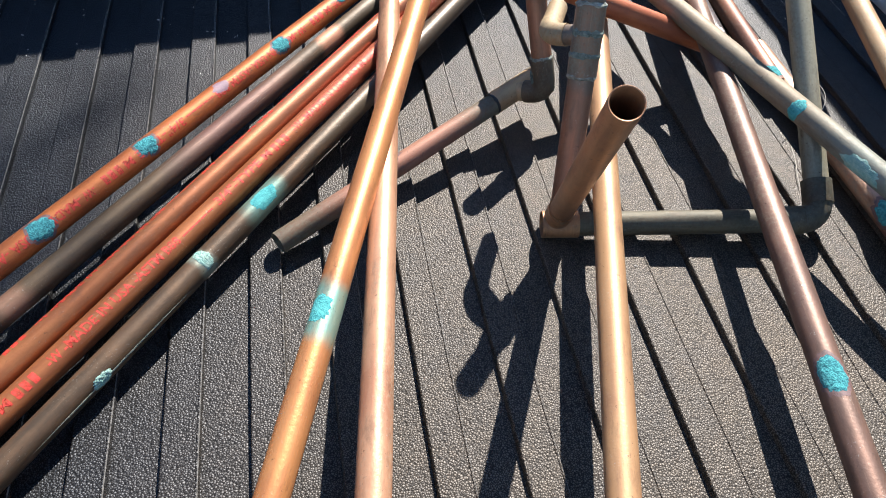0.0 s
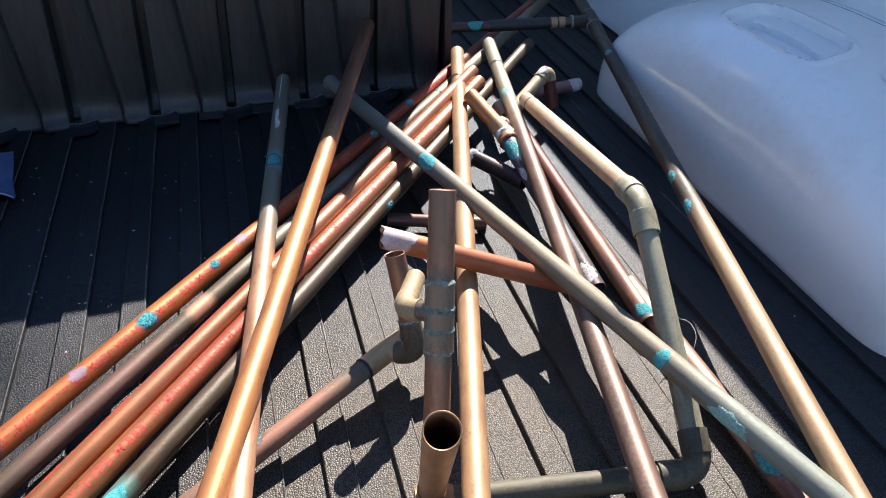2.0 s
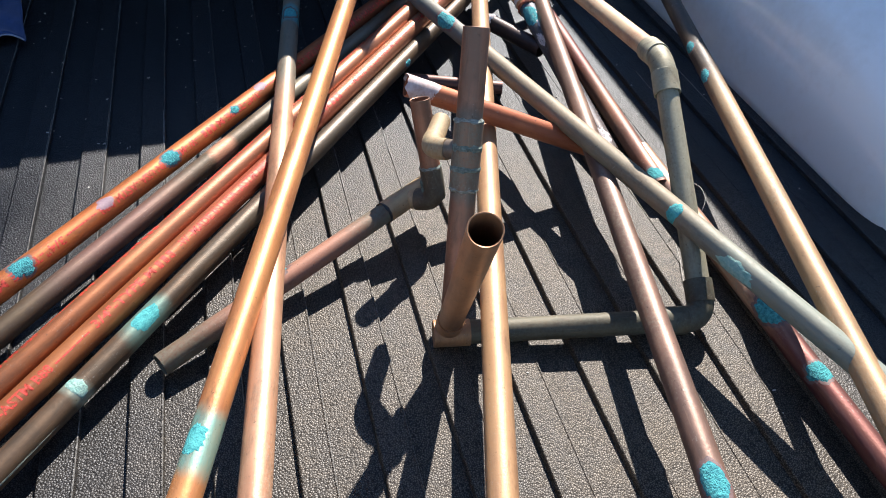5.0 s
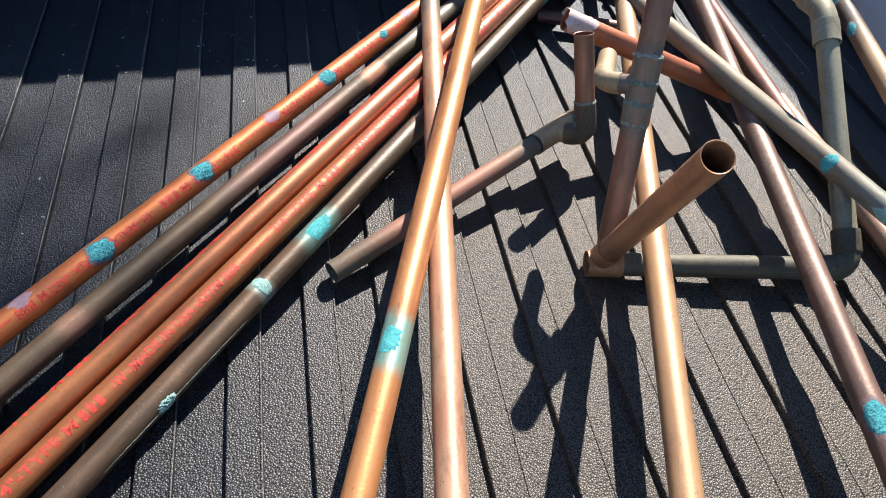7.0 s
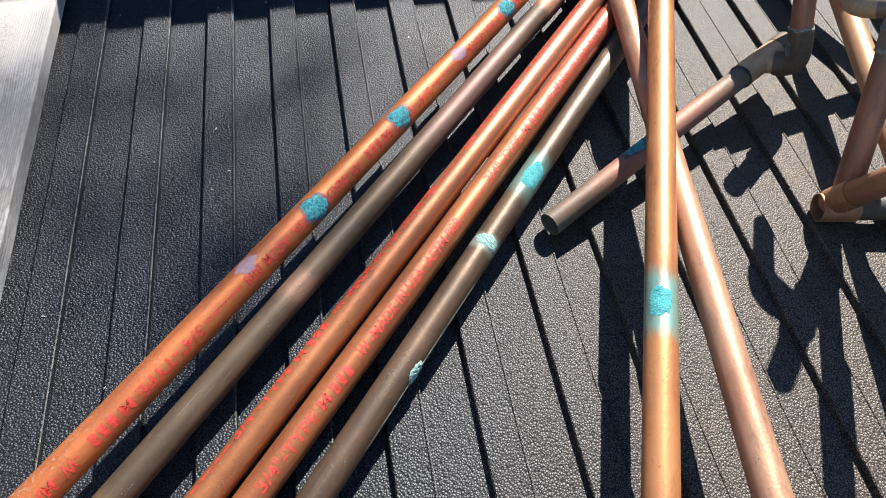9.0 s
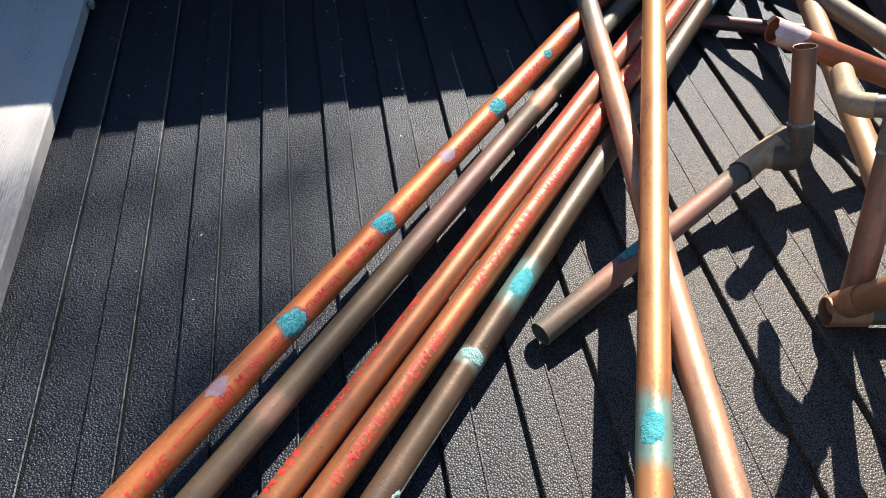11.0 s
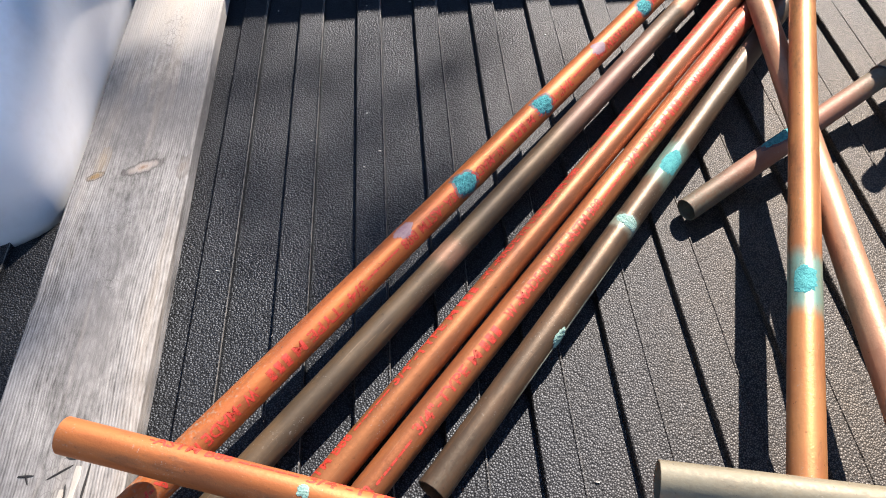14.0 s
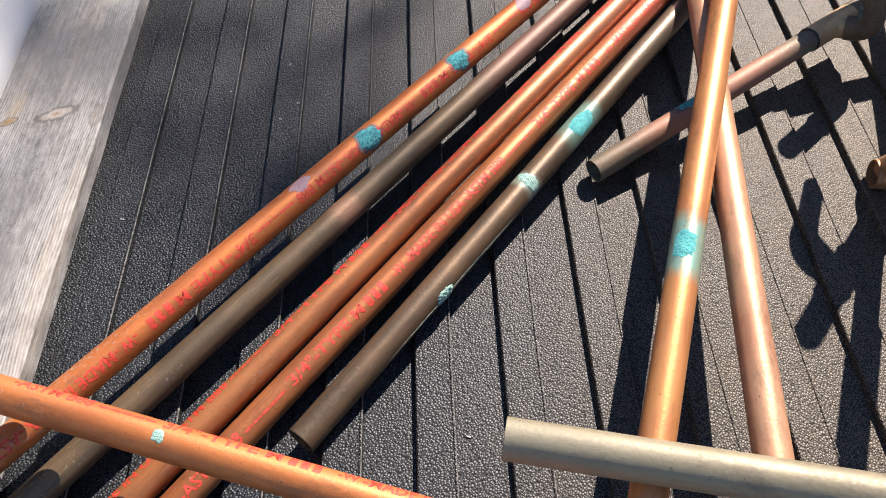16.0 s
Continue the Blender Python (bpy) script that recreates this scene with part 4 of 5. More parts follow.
part("black_ring", crust_ring_bm(0.0099, 1.20, 0.006, 0.0006, 3), TAPE, pb)

m_C = tube_material("copper_c", (0.40, 0.152, 0.056), (0.285, 0.098, 0.038), t_amount=0.42, f_amount=0.06, metal=0.5, rough=0.36, bands=[(0.46, 0.66, 0.12, (0.40, 0.17, 0.105), 0.6), (0.64, 1.4, 0.06, (0.37, 0.15, 0.085), 0.7)])
pc = pipe((-0.3436, 0.1829, 0.0121), (0.4237, 1.0808, 0.0744), 0.10, m_C, "copper tube with red print along its flank", r=0.0098)
marking(pc, 0.0098, -0.150, -0.08, 1.10, 56, False, 0.267)
m_D = tube_material("copper_d", (0.40, 0.144, 0.052), (0.285, 0.094, 0.036), t_amount=0.4, f_amount=0.06, metal=0.5, rough=0.36, bands=[(0.46, 0.70, 0.06, (0.45, 0.10, 0.06), 0.7), (0.70, 1.4, 0.05, (0.40, 0.17, 0.10), 0.7)])
pd = pipe((-0.3070, 0.1908, 0.0117), (0.4274, 1.0608, 0.0660), 0.09, m_D, "copper tube with a bold red printed line", r=0.0098)
marking(pd, 0.0098, -0.1975, -0.07, 1.00, 112, False, 0.268)
m_E = tube_material("copper_e", (0.165, 0.098, 0.054), (0.080, 0.054, 0.033), (0.105, 0.088, 0.055), 0.5, 0.3, 0.45, 0.38, bands=[(0.295, 0.338, 0.008, (0.17, 0.36, 0.30), 0.6), (0.236, 0.25, 0.004, (0.4, 0.5, 0.4), 0.5), (0.40, 0.7, 0.05, (0.11, 0.085, 0.06), 0.8)])
pe = pipe((-0.2516, 0.2086, 0.0136), (0.5621, 1.2101, 0.0584), 0.00, m_E, "brown copper tube with green verdigris stains", r=0.0098)
crust(pe, 0.317, 112, 0.030, 0.017, AQUA, lift=0.0003, label="bright turquoise crust")
crust(pe, 0.244, 108, 0.012, 0.022, PALE_CRUST, label="pale green crust")
crust(pe, 0.133, 165, 0.018, 0.010, PALE_CRUST, lift=0.0012, label="pale green crust")
crust(pe, 0.761, 165, 0.016, 0.010)
part("drip_line", patch_bm(0.0098, 0.15, 172, 0.13, 0.0015, 0.0003, 41, 3.0), DULL_LIME, pe, "dull lime line")

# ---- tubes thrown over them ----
# last band browns the upper end, putting the divider's shade into the colour
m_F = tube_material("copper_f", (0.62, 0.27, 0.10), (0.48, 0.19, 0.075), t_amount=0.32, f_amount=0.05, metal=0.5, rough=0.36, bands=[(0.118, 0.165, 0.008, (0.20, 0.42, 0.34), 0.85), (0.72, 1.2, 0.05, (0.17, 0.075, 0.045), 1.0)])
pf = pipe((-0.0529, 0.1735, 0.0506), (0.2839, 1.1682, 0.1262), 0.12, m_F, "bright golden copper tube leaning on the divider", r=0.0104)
crust(pf, 0.140, 72, 0.024, 0.016, AQUA, lift=0.0004, label="bright turquoise crust")
m_G = tube_material("copper_g", (0.50, 0.27, 0.155), (0.39, 0.185, 0.105), (0.37, 0.29, 0.20), 0.35, 0.3, 0.35, 0.4, bands=[(0.55, 1.1, 0.05, (0.20, 0.19, 0.15), 0.95), (0.729 - 0.022, 0.729 + 0.024, 0.006, (0.10, 0.34, 0.36), 0.9)])
pg = pipe((0.0097, 0.1825, 0.0607), (0.1524, 1.1845, 0.0457), 0.20, m_G, "pale pink copper tube with a grey upper half", r=0.0104)
crust(pg, 0.729, 93, 0.034, 0.022, lift=0.0003)
for z, deg, ln, wd in ((0.96, 84, 0.10, 0.0016), (0.86, 80, 0.05, 0.005), (0.835, 92, 0.03, 0.006)):
    crust(pg, z, deg, ln, wd, WHITE_CRUST, lift=0.0002, label="pale lime runs", rough=1.8, name="lime_run")
m_H = tube_material("copper_h", (0.29, 0.205, 0.125), (0.19, 0.14, 0.087), (0.24, 0.21, 0.145), 0.45, 0.5, 0.3, 0.46, bands=[(-0.1, 0.34, 0.03, (0.15, 0.155, 0.135), 0.9), (0.70, 0.95, 0.05, (0.16, 0.24, 0.225), 0.5)])
ph = pipe((0.2111, 1.0881, 0.0759), (0.4674, 0.2072, 0.0703), 0.00, m_H, "olive grey copper tube with turquoise crusts", r=0.0104)
crust(ph, 0.281, 132, 0.040, 0.026)
crust(ph, 0.667, 150, 0.013, 0.024, AQUA, label="bright turquoise crust")
crust(ph, 0.741, 175, 0.040, 0.016, PALE_CRUST, label="pale turquoise crust")
m_M = tube_material("copper_m", (0.46, 0.265, 0.13), (0.35, 0.19, 0.10), (0.38, 0.29, 0.18), 0.36, 0.25, 0.3, 0.42)
pm = pipe((0.4231, 1.1638, 0.0731), (0.0968, -0.0310, 0.0501), 0.00, m_M, "tan copper tube resting on the heap", r=0.0104)
part("black_ring", crust_ring_bm(0.0112, 0.108, 0.005, 0.0006, 8), TAPE, pm)
m_N = tube_material("copper_n", (0.26, 0.148, 0.104), (0.165, 0.10, 0.075), (0.26, 0.22, 0.15), 0.5, 0.2, 0.4, 0.40, bands=[(-0.1, 0.26, 0.06, (0.42, 0.38, 0.26), 0.85), (0.203 - 0.012, 0.203 + 0.015, 0.006, (0.25, 0.5, 0.4), 0.7)])
pn = pipe((0.4878, 1.2014, 0.0686), (0.2638, -0.0190, 0.0477), 0.00, m_N, "purple brown copper tube with a pale far end", r=0.0104)
crust(pn, 1.007, 110, 0.032, 0.024)
crust(pn, 0.203, 114, 0.018, 0.014, PALE_CRUST, label="pale green crust", lift=0.0003)
part("black_ring", crust_ring_bm(0.0112, 0.097, 0.005, 0.0006, 9), TAPE, pn)
m_X = tube_material("copper_x", (0.30, 0.125, 0.07), (0.16, 0.072, 0.05), (0.24, 0.19, 0.13), 0.5, 0.2, 0.4, 0.44, bands=[(-0.1, 0.2, 0.04, (0.12, 0.03, 0.025), 0.9)])
m_Y = tube_material("copper_y", (0.52, 0.32, 0.22), (0.30, 0.16, 0.11), (0.36, 0.30, 0.22), 0.4, 0.15, 0.6, 0.4, bands=[(0.232, 0.232 + 0.3, 0.03, (0.15, 0.05, 0.045), 0.95)])
px = pipe((0.4666, 0.9694, 0.0188), (0.4482, 0.5533, 0.0139), 0.02, m_X, "reddish brown copper tube with green crusts", r=0.0104)
crust(px, 0.416 - 0.012, 110, 0.022, 0.024)
py = pipe((0.4565, 0.5992, 0.0139), (0.4627, 0.0989, 0.0138), 0.02, m_Y, "copper tube lying low under the others, dark red over its near half", r=0.0104)
crust(py, 0.232, 110, 0.040, 0.028)
crust(py, 0.300, 100, 0.024, 0.030)

# ---- the long tube with a tee beside the wheel arch ----
WA, WB, _ = (0.7715, 1.6142, 0.0876), (0.4082, 0.0946, 0.0703), 0.00
ZA, ZB, _ = (0.4300, 1.2650, 0.0770), (0.6785, 1.2252, 0.0832), 0.00
# the band darkens the far half: the bed side's shade, put into the colour
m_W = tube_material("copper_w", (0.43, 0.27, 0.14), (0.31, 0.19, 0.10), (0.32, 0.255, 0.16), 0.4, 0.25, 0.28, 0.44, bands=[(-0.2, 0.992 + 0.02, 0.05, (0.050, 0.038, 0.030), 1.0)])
pw = pipe(WA, WB, 0.0, m_W, "long tan copper tube with a tee, its far half painted in shade")
crust(pw, 0.929, 160, 0.022, 0.016)
crust(pw, 0.992, 160, 0.026, 0.016)
crust(pw, 0.562, 131, 0.018, 0.014)
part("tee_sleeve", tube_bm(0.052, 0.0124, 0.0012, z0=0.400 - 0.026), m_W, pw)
for k, z in enumerate((0.374, 0.427)):
    part("solder_joint", crust_ring_bm(0.0112, z, 0.006, 0.0024, 46 + k), SOLDER, pw, "lumpy grey solder")
mz = pw.matrix_world.inverted() @ axis_frame(ZA, ZB)
zl = (Vector(ZB) - Vector(ZA)).length
zt = new("branch_tube", mesh_of("branch_tube", tube_bm(zl - 0.006, 0.0080), tube_material("copper_z", (0.17, 0.095, 0.065), (0.08, 0.055, 0.04))))
zt.parent, zt.matrix_local = pw, mz
crust(zt, 0.052, 110, 0.026, 0.030, AQUA, r=0.0080, label="bright turquoise crust")
part("tape_wrap", tube_bm(0.104, 0.0098, 0.0012, z0=0.076), TAPE, zt, "black tape wrap")
part("coupling", tube_bm(0.024, 0.0093, 0.0012, z0=0.181), m_M, zt, "tan coupling")
part("black_ring", crust_ring_bm(0.0094, 0.193, 0.004, 0.0006, 44), TAPE, zt)
part("socket", tube_bm(0.026, 0.0104, 0.0014, z0=zl - 0.034), m_W, zt)
part("solder_joint", crust_ring_bm(0.0096, zl - 0.034, 0.007, 0.0024, 45), SOLDER, zt, "lumpy grey solder")

# ---- the bent pipework with two risers ----
m_P = tube_material("copper_p", (0.32, 0.27, 0.17), (0.21, 0.185, 0.12), (0.33, 0.32, 0.235), 0.45, 0.65, 0.3, 0.5)
# floor run and foot elbow: coloured darker than copper_p
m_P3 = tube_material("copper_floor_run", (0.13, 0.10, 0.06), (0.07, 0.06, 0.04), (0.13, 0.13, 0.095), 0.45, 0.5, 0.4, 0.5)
m_Pr = tube_material("copper_p_warm", (0.50, 0.365, 0.225), (0.40, 0.215, 0.125), (0.47, 0.40, 0.28), 0.40, 0.5, 0.25, 0.47)
m_Q = tube_material("copper_riser", (0.40, 0.185, 0.105), (0.24, 0.13, 0.08), (0.22, 0.21, 0.15), 0.5, 0.24, 0.45, 0.40, bands=[(0.10, 0.165, 0.006, (0.15, 0.14, 0.11), 0.8)])
m_Qs = tube_material("copper_tee", (0.34, 0.185, 0.105), (0.18, 0.12, 0.075), (0.21, 0.21, 0.15), 0.5, 0.42, 0.35, 0.5)
m_post = tube_material("copper_post", (0.42, 0.21, 0.10), (0.29, 0.15, 0.08), (0.29, 0.235, 0.15), 0.4, 0.25, 0.4, 0.40)
rig = thing("bent_pipework", "grey-green bent copper pipework with two open risers", "pipework")
P1A, P1B, _ = (0.4621, 0.9607, 0.0772), (0.4261, 0.5804, 0.1469), 0.00
P2A, P2B, _ = (0.4278, 0.5817, 0.1461), (0.3979, 0.3746, 0.0184), 0.00
P3A, P3B, _ = (0.3986, 0.3740, 0.0152), (0.1823, 0.4063, 0.0126), 0.00
QA, QB, _ = (0.1860, 0.4074, 0.0296), (0.2175, 0.5083, 0.2289), 0.00
TA, TB, _ = (0.1831, 0.4081, 0.0190), (0.1552, 0.2825, 0.2344), 0.00
knee = (Vector(P1B) + Vector(P2A)) / 2
foot = (Vector(P2B) + Vector(P3A)) / 2
t1 = tube_part(rig, P1A, along(knee, P1A, 0.016), 0.0100, m_Pr, "upper_tube")
part("black_ring", crust_ring_bm(0.0101, 0.030, 0.005, 0.0006, 12), TAPE, t1)
tube_part(rig, along(knee, P2B, 0.016), along(foot, P2A, 0.014), 0.0100, m_P, "side_tube")
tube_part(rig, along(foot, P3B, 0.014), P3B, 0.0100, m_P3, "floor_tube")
part("knee_elbow", bend_bm([along(knee, P1A, 0.026)] + arc(along(knee, P1A, 0.018), knee, along(knee, P2B, 0.018)) + [along(knee, P2B, 0.032)], 0.0115), m_P, rig, "pale green elbow")
for d, end in ((0.030, P1A), (0.034, P2B)):
    part("elbow_socket", tube_bm(0.022, 0.0122, 0.0014, m=axis_frame(along(knee, end, d - 0.020), end)), m_P, rig, "pale green socket")
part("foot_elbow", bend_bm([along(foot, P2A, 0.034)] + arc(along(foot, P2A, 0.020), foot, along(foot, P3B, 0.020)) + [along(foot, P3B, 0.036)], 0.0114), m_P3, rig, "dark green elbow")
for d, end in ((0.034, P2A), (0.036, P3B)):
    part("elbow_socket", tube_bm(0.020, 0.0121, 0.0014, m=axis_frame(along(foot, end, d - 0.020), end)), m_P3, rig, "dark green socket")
base = Vector(P3B)
part("base_tee", tube_bm(0.036, 0.0110, 0.0012, bm=tube_bm(0.030, 0.0112, 0.0012, m=axis_frame(along(base, P3A, -0.012), P3A)), m=axis_frame(along(TA, TB, -0.006), TB)), m_post, rig, "brown copper base fitting")
part("solder_joint", crust_ring_bm(0.0102, 0.030, 0.004, 0.0012, 15), SOLDER, rig).matrix_local = axis_frame(along(TA, TB, -0.006), TB)
tube_part(rig, along(TA, TB, 0.004), TB, 0.0098, m_post, "riser")
q = tube_part(rig, QA, QB, 0.0101, m_Q, "riser")
part("tee_sleeve", tube_bm(0.052, 0.0113, 0.0012, z0=0.105), m_Qs, q, "mossy brown tee")
for k, (z, w, m) in enumerate(((0.0, 0.005, SOLDER), (0.016, 0.006, MOSS), (0.032, 0.007, MOSS), (0.052, 0.006, SOLDER))):
    part("solder_joint", crust_ring_bm(0.0102 if k in (0, 3) else 0.0112, 0.105 + z, w, 0.0026 if k in (0, 3) else 0.0012, 20 + k), m, q, "lumpy green-grey solder")
qm = axis_frame(QA, QB)
branch = qm @ Vector((0, 0, 0.105 + 0.030))
corner, arm_end = Vector((0.1817, 0.489, 0.1387)), Vector((0.203, 0.535, 0.132))
part("tee_branch", tube_bm((corner - branch).length - 0.006, 0.0078, m=axis_frame(branch, corner)), m_Q, rig, "stubby brown branch")
part("side_elbow", bend_bm([along(corner, branch, 0.016)] + arc(along(corner, branch, 0.012), corner, along(corner, arm_end, 0.012)) + [along(corner, arm_end, 0.017)], 0.0086), FLUX, rig, "cream coated elbow")
tube_part(rig, along(corner, arm_end, 0.010), arm_end, 0.0080, FLUX, "arm", "cream coated stub")

# ---- the short tube with an upturned end ----
SA, SB, _ = (-0.0422, 0.4193, 0.0126), (0.2021, 0.5706, 0.0374), 0.00
UA, UB, _ = (0.2042, 0.5408, 0.0445), (0.1935, 0.5733, 0.1313), 0.00
m_S = tube_material("copper_s", (0.20, 0.105, 0.060), (0.12, 0.075, 0.048), (0.155, 0.18, 0.13), 0.4, 0.62, 0.3, 0.46, bands=[(0.055, 0.20, 0.03, (0.42, 0.17, 0.11), 0.6)])
m_H2 = tube_material("mossy_elbow", (0.17, 0.12, 0.07), (0.095, 0.07, 0.045), (0.16, 0.155, 0.105), 0.5, 0.5, 0.3, 0.55)
upturn = thing("upturned_pipe", "short green-stained copper tube with an upturned end", "pipe")
s1 = tube_part(upturn, SA, SB, 0.0092, m_S, "tube")
crust(s1, 0.107, 68, 0.05, 0.014, r=0.0092, lift=0.0002)
part("tee_sleeve", tube_bm(0.050, 0.0103, 0.0011, z0=0.236), FLUX, s1, "cream soldered tee")
part("black_ring", crust_ring_bm(0.0102, 0.235, 0.004, 0.0006, 31), TAPE, s1)
part("end_coupling", tube_bm(0.016, 0.0106, 0.0014, z0=0.284), m_H2, s1, "dark end coupling")
heel = Vector((0.2044, 0.5405, 0.0430))
bough = axis_frame(SA, SB) @ Vector((0, 0, 0.262))
part("branch", tube_bm((heel - bough).length - 0.012, 0.0090, 0.0011, m=axis_frame(bough, heel)), FLUX, upturn, "cream soldered branch")
part("heel_elbow", bend_bm([along(heel, bough, 0.019)] + arc(along(heel, bough, 0.013), heel, along(heel, UB, 0.013)) + [along(heel, UB, 0.032)], 0.0102), m_H2, upturn, "dark mossy elbow")
for k in range(4):
    a = axis_frame(heel, UB) @ Matrix.Translation((0, 0, 0.004 * k))
    part("crust", patch_bm(0.0104, 0.004, 200 + 45 * k, 0.014, 0.010, 0.0012, 90 + k, 1.6), MOSS, upturn, "dark green crust").matrix_local = a
part("solder_joint", crust_ring_bm(0.0095, 0.032, 0.005, 0.0016, 33), SOLDER, upturn).matrix_local = axis_frame(heel, UB)
tube_part(upturn, along(heel, UB, 0.028), UB, 0.0090, m_Q, "riser")

# ---- small pieces in and round the heap ----
m_R = tube_material("copper_r", (0.52, 0.17, 0.07), (0.38, 0.11, 0.05), t_amount=0.45, f_amount=0.06, metal=0.35, rough=0.42)
pr = pipe((0.1927, 0.6177, 0.1188), (0.3823, 0.5979, 0.0417), 0.00, m_R, "short red-orange copper tube with a limed open end")
LIME = plain_material("pinkish_lime_film", (0.50, 0.33, 0.27), (0.70, 0.60, 0.57), 90, 0.7, height=0.0006, fine=500)
part("lime_coat", patch_bm(0.0104, 0.012, 90, 0.036, 0.060, 0.0002, 51, 0.9), LIME, pr, "pinkish white lime coat")
pipe((0.2343, 0.8096, 0.0123), (0.3480, 0.7750, 0.0097), 0.00, tube_material("copper_k", (0.22, 0.10, 0.075), (0.12, 0.06, 0.05), t_amount=0.5, f_amount=0.1), "dark red copper offcut on the mat", r=0.0078)
J2A, J2B, _ = (0.4119, 0.9013, 0.0600), (0.4188, 0.6166, 0.0145), 0.00
J1A = (0.3865, 0.9756, 0.085)
jm = tube_material("copper_j", (0.10, 0.07, 0.06), (0.05, 0.04, 0.04), (0.16, 0.2, 0.24), 0.5, 0.45, 0.5, 0.45)
pj = thing("jointed_pipe", "two-part copper tube with a red sealed joint and white crust", "pipe")
j2 = tube_part(pj, J2A, J2B, 0.0108, jm, "dark_tube", "dark blue-black tube")
crust(j2, 0.045, 130, 0.05, 0.030, label="turquoise crust")
crust(j2, 0.06, 80, 0.06, 0.02, WHITE_CRUST, label="white lime crust")
crust(j2, 0.09, 150, 0.03, 0.012, WHITE_CRUST, label="white lime crust")
crust(j2, (Vector(J2B) - Vector(J2A)).length - 0.02, 120, 0.035, 0.03, WHITE_CRUST, label="white lime crust")
tube_part(pj, J1A, J2A, 0.0108, m_F, "bright_tube", "bright golden tube")
part("joint", bend_bm([along(J2A, J1A, 0.02), along(J2A, J1A, 0.008), Vector(J2A), along(J2A, J2B, 0.008), along(J2A, J2B, 0.02)], 0.0124), m_M, pj, "pale soldered joint")
for k, (d, w) in enumerate(((-0.018, 0.010), (0.004, 0.012), (0.018, 0.008))):
    part("sealing_paste", crust_ring_bm(0.0122, d, w, 0.002, 80 + k), RUSTRED if k == 2 else WHITE_CRUST, pj, "red and white sealing paste").matrix_local = axis_frame(J2A, J2B)
LA, LB, _ = (0.3647, 0.8988, 0.0350), (0.4133, 0.8238, 0.0300), 0.00
pl = pipe(LA, LB, 0.0, tube_material("copper_l", (0.09, 0.055, 0.045), (0.04, 0.03, 0.03), t_amount=0.5, f_amount=0.15), "dark brown offcut with a limed end")
part("lime_lump", crust_ring_bm(0.0104, 0.006, 0.012, 0.003, 61), WHITE_CRUST, pl, "white lime lump")
OA, OB, _ = (0.4472, 0.9886, 0.0400), (0.5324, 1.0558, 0.0750), 0.00
po = thing("elbow_offcut", "pale copper offcut with a cream crusted elbow turned down", "pipe")
tube_part(po, OA, along(OB, OA, 0.012), 0.0095, m_Pr, "tube")
down = Vector((0.5388, 1.039, 0.022))
part("elbow", bend_bm([along(OB, OA, 0.024)] + arc(along(OB, OA, 0.014), OB, along(OB, down, 0.014)) + [along(OB, down, 0.015)], 0.0108), FLUX, po, "cream crusted elbow")
part("crust", patch_bm(0.0110, 0.0, 90, 0.018, 0.016, 0.0010, 87, 1.4), WHITE_CRUST, po, "white lime crust").matrix_local = axis_frame(along(OB, OA, 0.012), OB)
tube_part(po, along(OB, down, 0.012), down, 0.0095, m_X, "dropped_tube", "dark rusty brown tube")
pq = pipe((0.5281, 1.1063, 0.016), (0.6201, 1.1243, 0.016), 0.0, tube_material("copper_o", (0.40, 0.24, 0.20), (0.22, 0.13, 0.12), t_amount=0.5, f_amount=0.2), "dull grey tube with a white capped end")
part("lime_coat", patch_bm(0.0104, 0.082, 110, 0.022, 0.05, 0.0003, 71, 0.8), WHITE_CRUST, pq, "white lime coat")
pipe((0.4416, 1.0116, 0.05), (0.4449, 0.9892, 0.04), 0.0, m_Pr, "small tan offcut in the heap")

# ---- tubes lying across the near edge ----
m_g = tube_material("copper_gg", (0.25, 0.21, 0.135), (0.19, 0.16, 0.105), (0.23, 0.215, 0.155), 0.4, 0.6, 0.4, 0.42)
pipe((-0.1335, 0.1848, 0.0638), (0.3045, 0.0887, 0.0771), 0.00, m_g, "pale grey-green copper tube across the near edge", r=0.0118)
m_p = tube_material("copper_pp", (0.49, 0.162, 0.050), (0.37, 0.115, 0.038), t_amount=0.3, f_amount=0.05, metal=0.42, rough=0.44)
pp = pipe((-0.4502, 0.2331, 0.0674), (0.0719, 0.0750, 0.0259), 0.00, m_p, "orange copper tube with red print lying across the others")
marking(pp, 0.0104, -0.130, 0.0, 0.45, 48, False, 0.267)
crust(pp, 0.138, 95, 0.007, 0.008, PALE_CRUST, label="pale green spot", lift=0.0003)

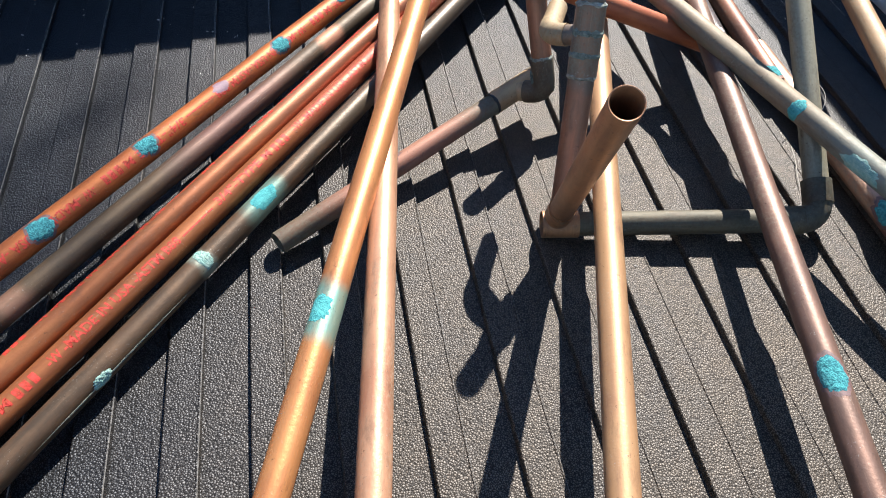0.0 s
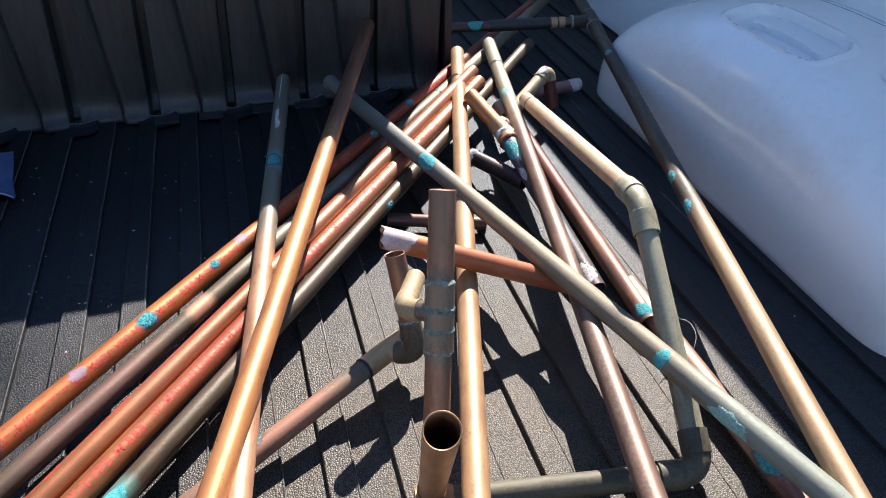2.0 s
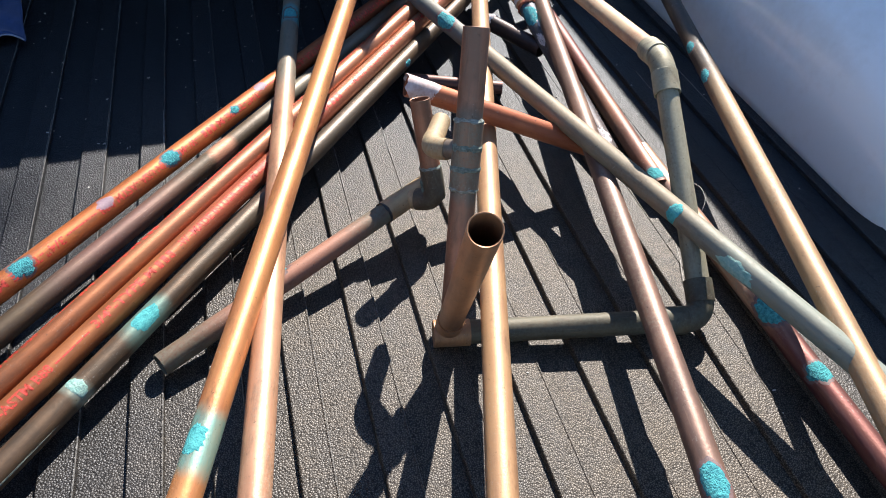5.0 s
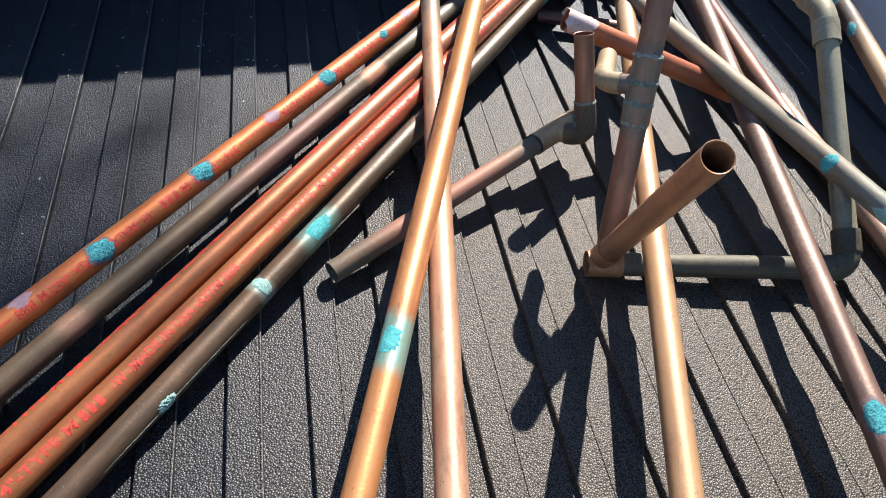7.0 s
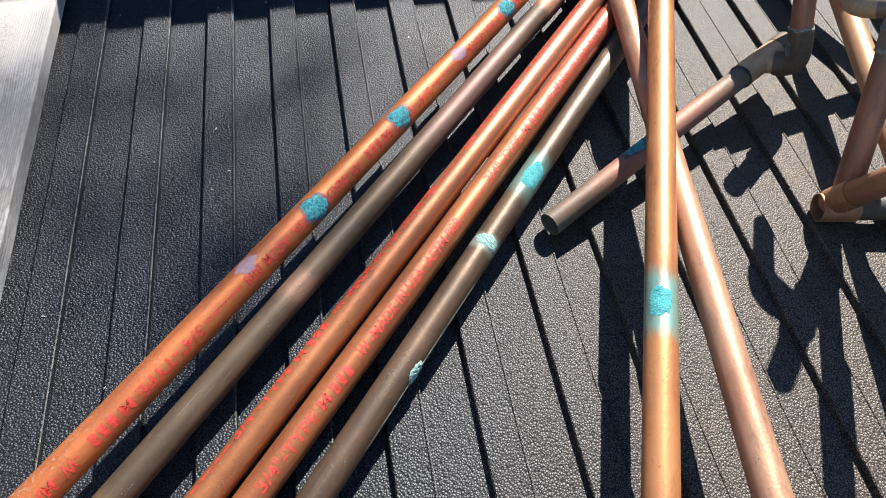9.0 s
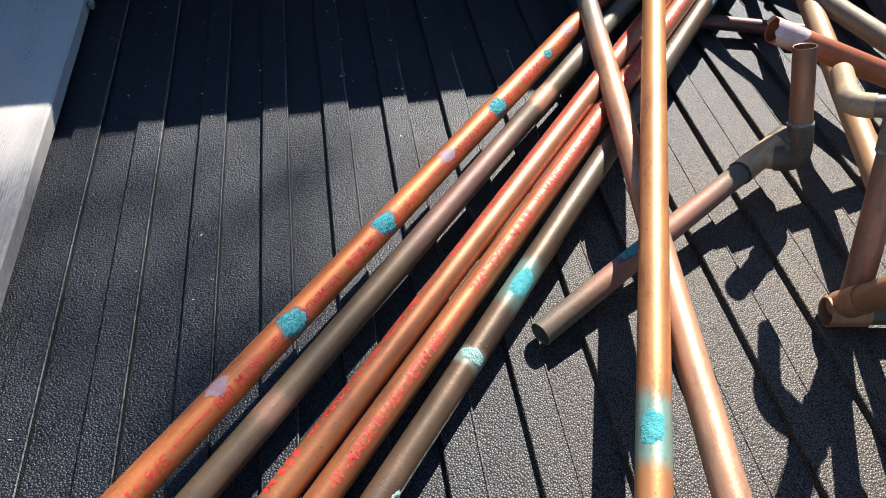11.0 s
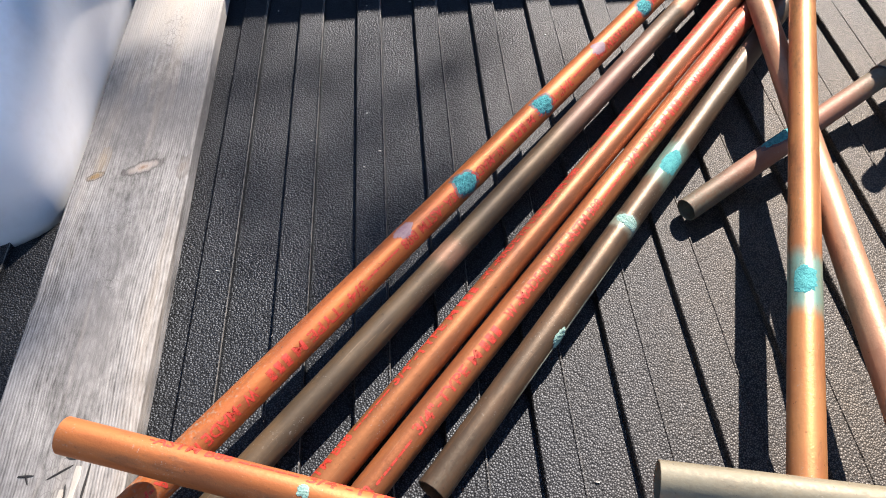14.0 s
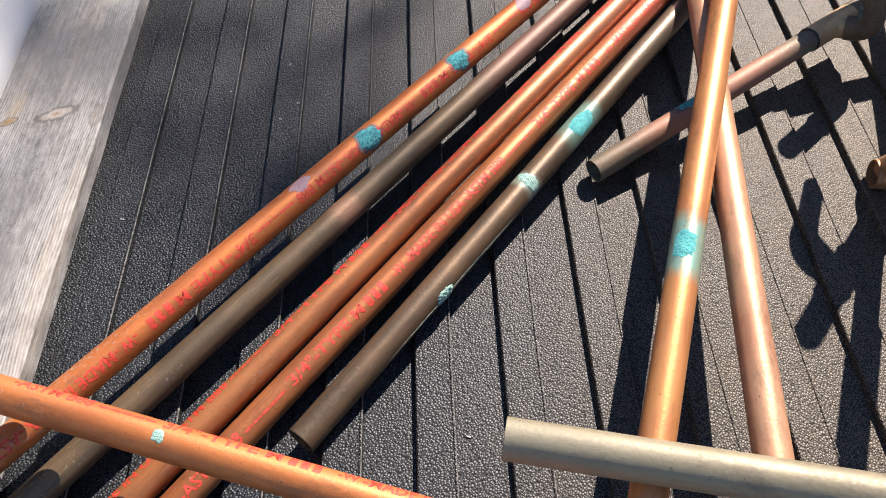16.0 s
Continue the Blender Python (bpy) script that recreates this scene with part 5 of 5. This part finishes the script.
# ---- loose threads and a curl of wire ----
def strand(name, label, category, points, r, mat):
    bm = bmesh.new()
    pts = [Vector(p) for p in points]
    fine = []
    for k in range(len(pts) - 1):
        p0, p1, p2, p3 = pts[max(k - 1, 0)], pts[k], pts[k + 1], pts[min(k + 2, len(pts) - 1)]
        for j in range(6):
            t = j / 6
            fine.append(0.5 * (2 * p1 + (p2 - p0) * t + (2 * p0 - 5 * p1 + 4 * p2 - p3) * t * t + (3 * p1 - p0 - 3 * p2 + p3) * t ** 3))
    bend_bm(fine + [pts[-1]], r, 6, r * 0.4, bm)
    tagged(new(name, mesh_of(name, bm, mat)), label, category)


THREAD = plain_material("grey_thread", (0.30, 0.28, 0.24), (0.52, 0.49, 0.43), 200, 0.8)
strand("thread", "thin pale thread curling off the bent pipework", "thread", [(0.452, 0.540, 0.052), (0.4666, 0.5357, 0.032), (0.4726, 0.5329, 0.03), (0.4746, 0.5252, 0.03), (0.4722, 0.5122, 0.028), (0.4652, 0.5022, 0.022), (0.4578, 0.4984, 0.004)], 0.00035, THREAD)
strand("thread", "thin pale thread lying on the mat", "thread", [(0.4293, 0.4773, 0.004), (0.4222, 0.4557, 0.005), (0.4151, 0.4379, 0.005), (0.4102, 0.4226, 0.004)], 0.00035, THREAD)
strand("wire_curl", "small curl of pale wire on a dark tube", "wire", [(-0.030, 0.610, 0.0255), (-0.022, 0.612, 0.0285), (-0.017, 0.618, 0.0275), (-0.020, 0.624, 0.0285), (-0.013, 0.626, 0.0295), (-0.007, 0.621, 0.028), (-0.004, 0.628, 0.028), (0.001, 0.632, 0.0268)], 0.0005, THREAD)

# ---- grit and shavings on the mat ----
bm = bmesh.new()
rng = random.Random(4)
for k in range(170):
    x, y = rng.uniform(-0.42, 0.62), rng.uniform(0.1, 1.12)
    if rng.random() < 0.6:
        y = rng.uniform(0.72, 1.1)
        x = rng.uniform(-0.42, 0.3)
    t = ((x - RIB_X0) / RIB) % 1.0 * RIB
    z = 0.0026 if t < RIB_W else -0.0028
    ln, wd, a = rng.uniform(0.0006, 0.0032), rng.uniform(0.0004, 0.001), rng.uniform(0, 3.14)
    bmesh.ops.create_cube(bm, size=1, matrix=Matrix.LocRotScale((x, y, z + wd * 0.4), Euler((0, 0, a)), (ln, wd, wd * 0.8)))
tagged(new("shavings", mesh_of("shavings", bm, LITTER, 0)), "pale grit and metal shavings scattered on the mat", "shavings", kind="stuff")
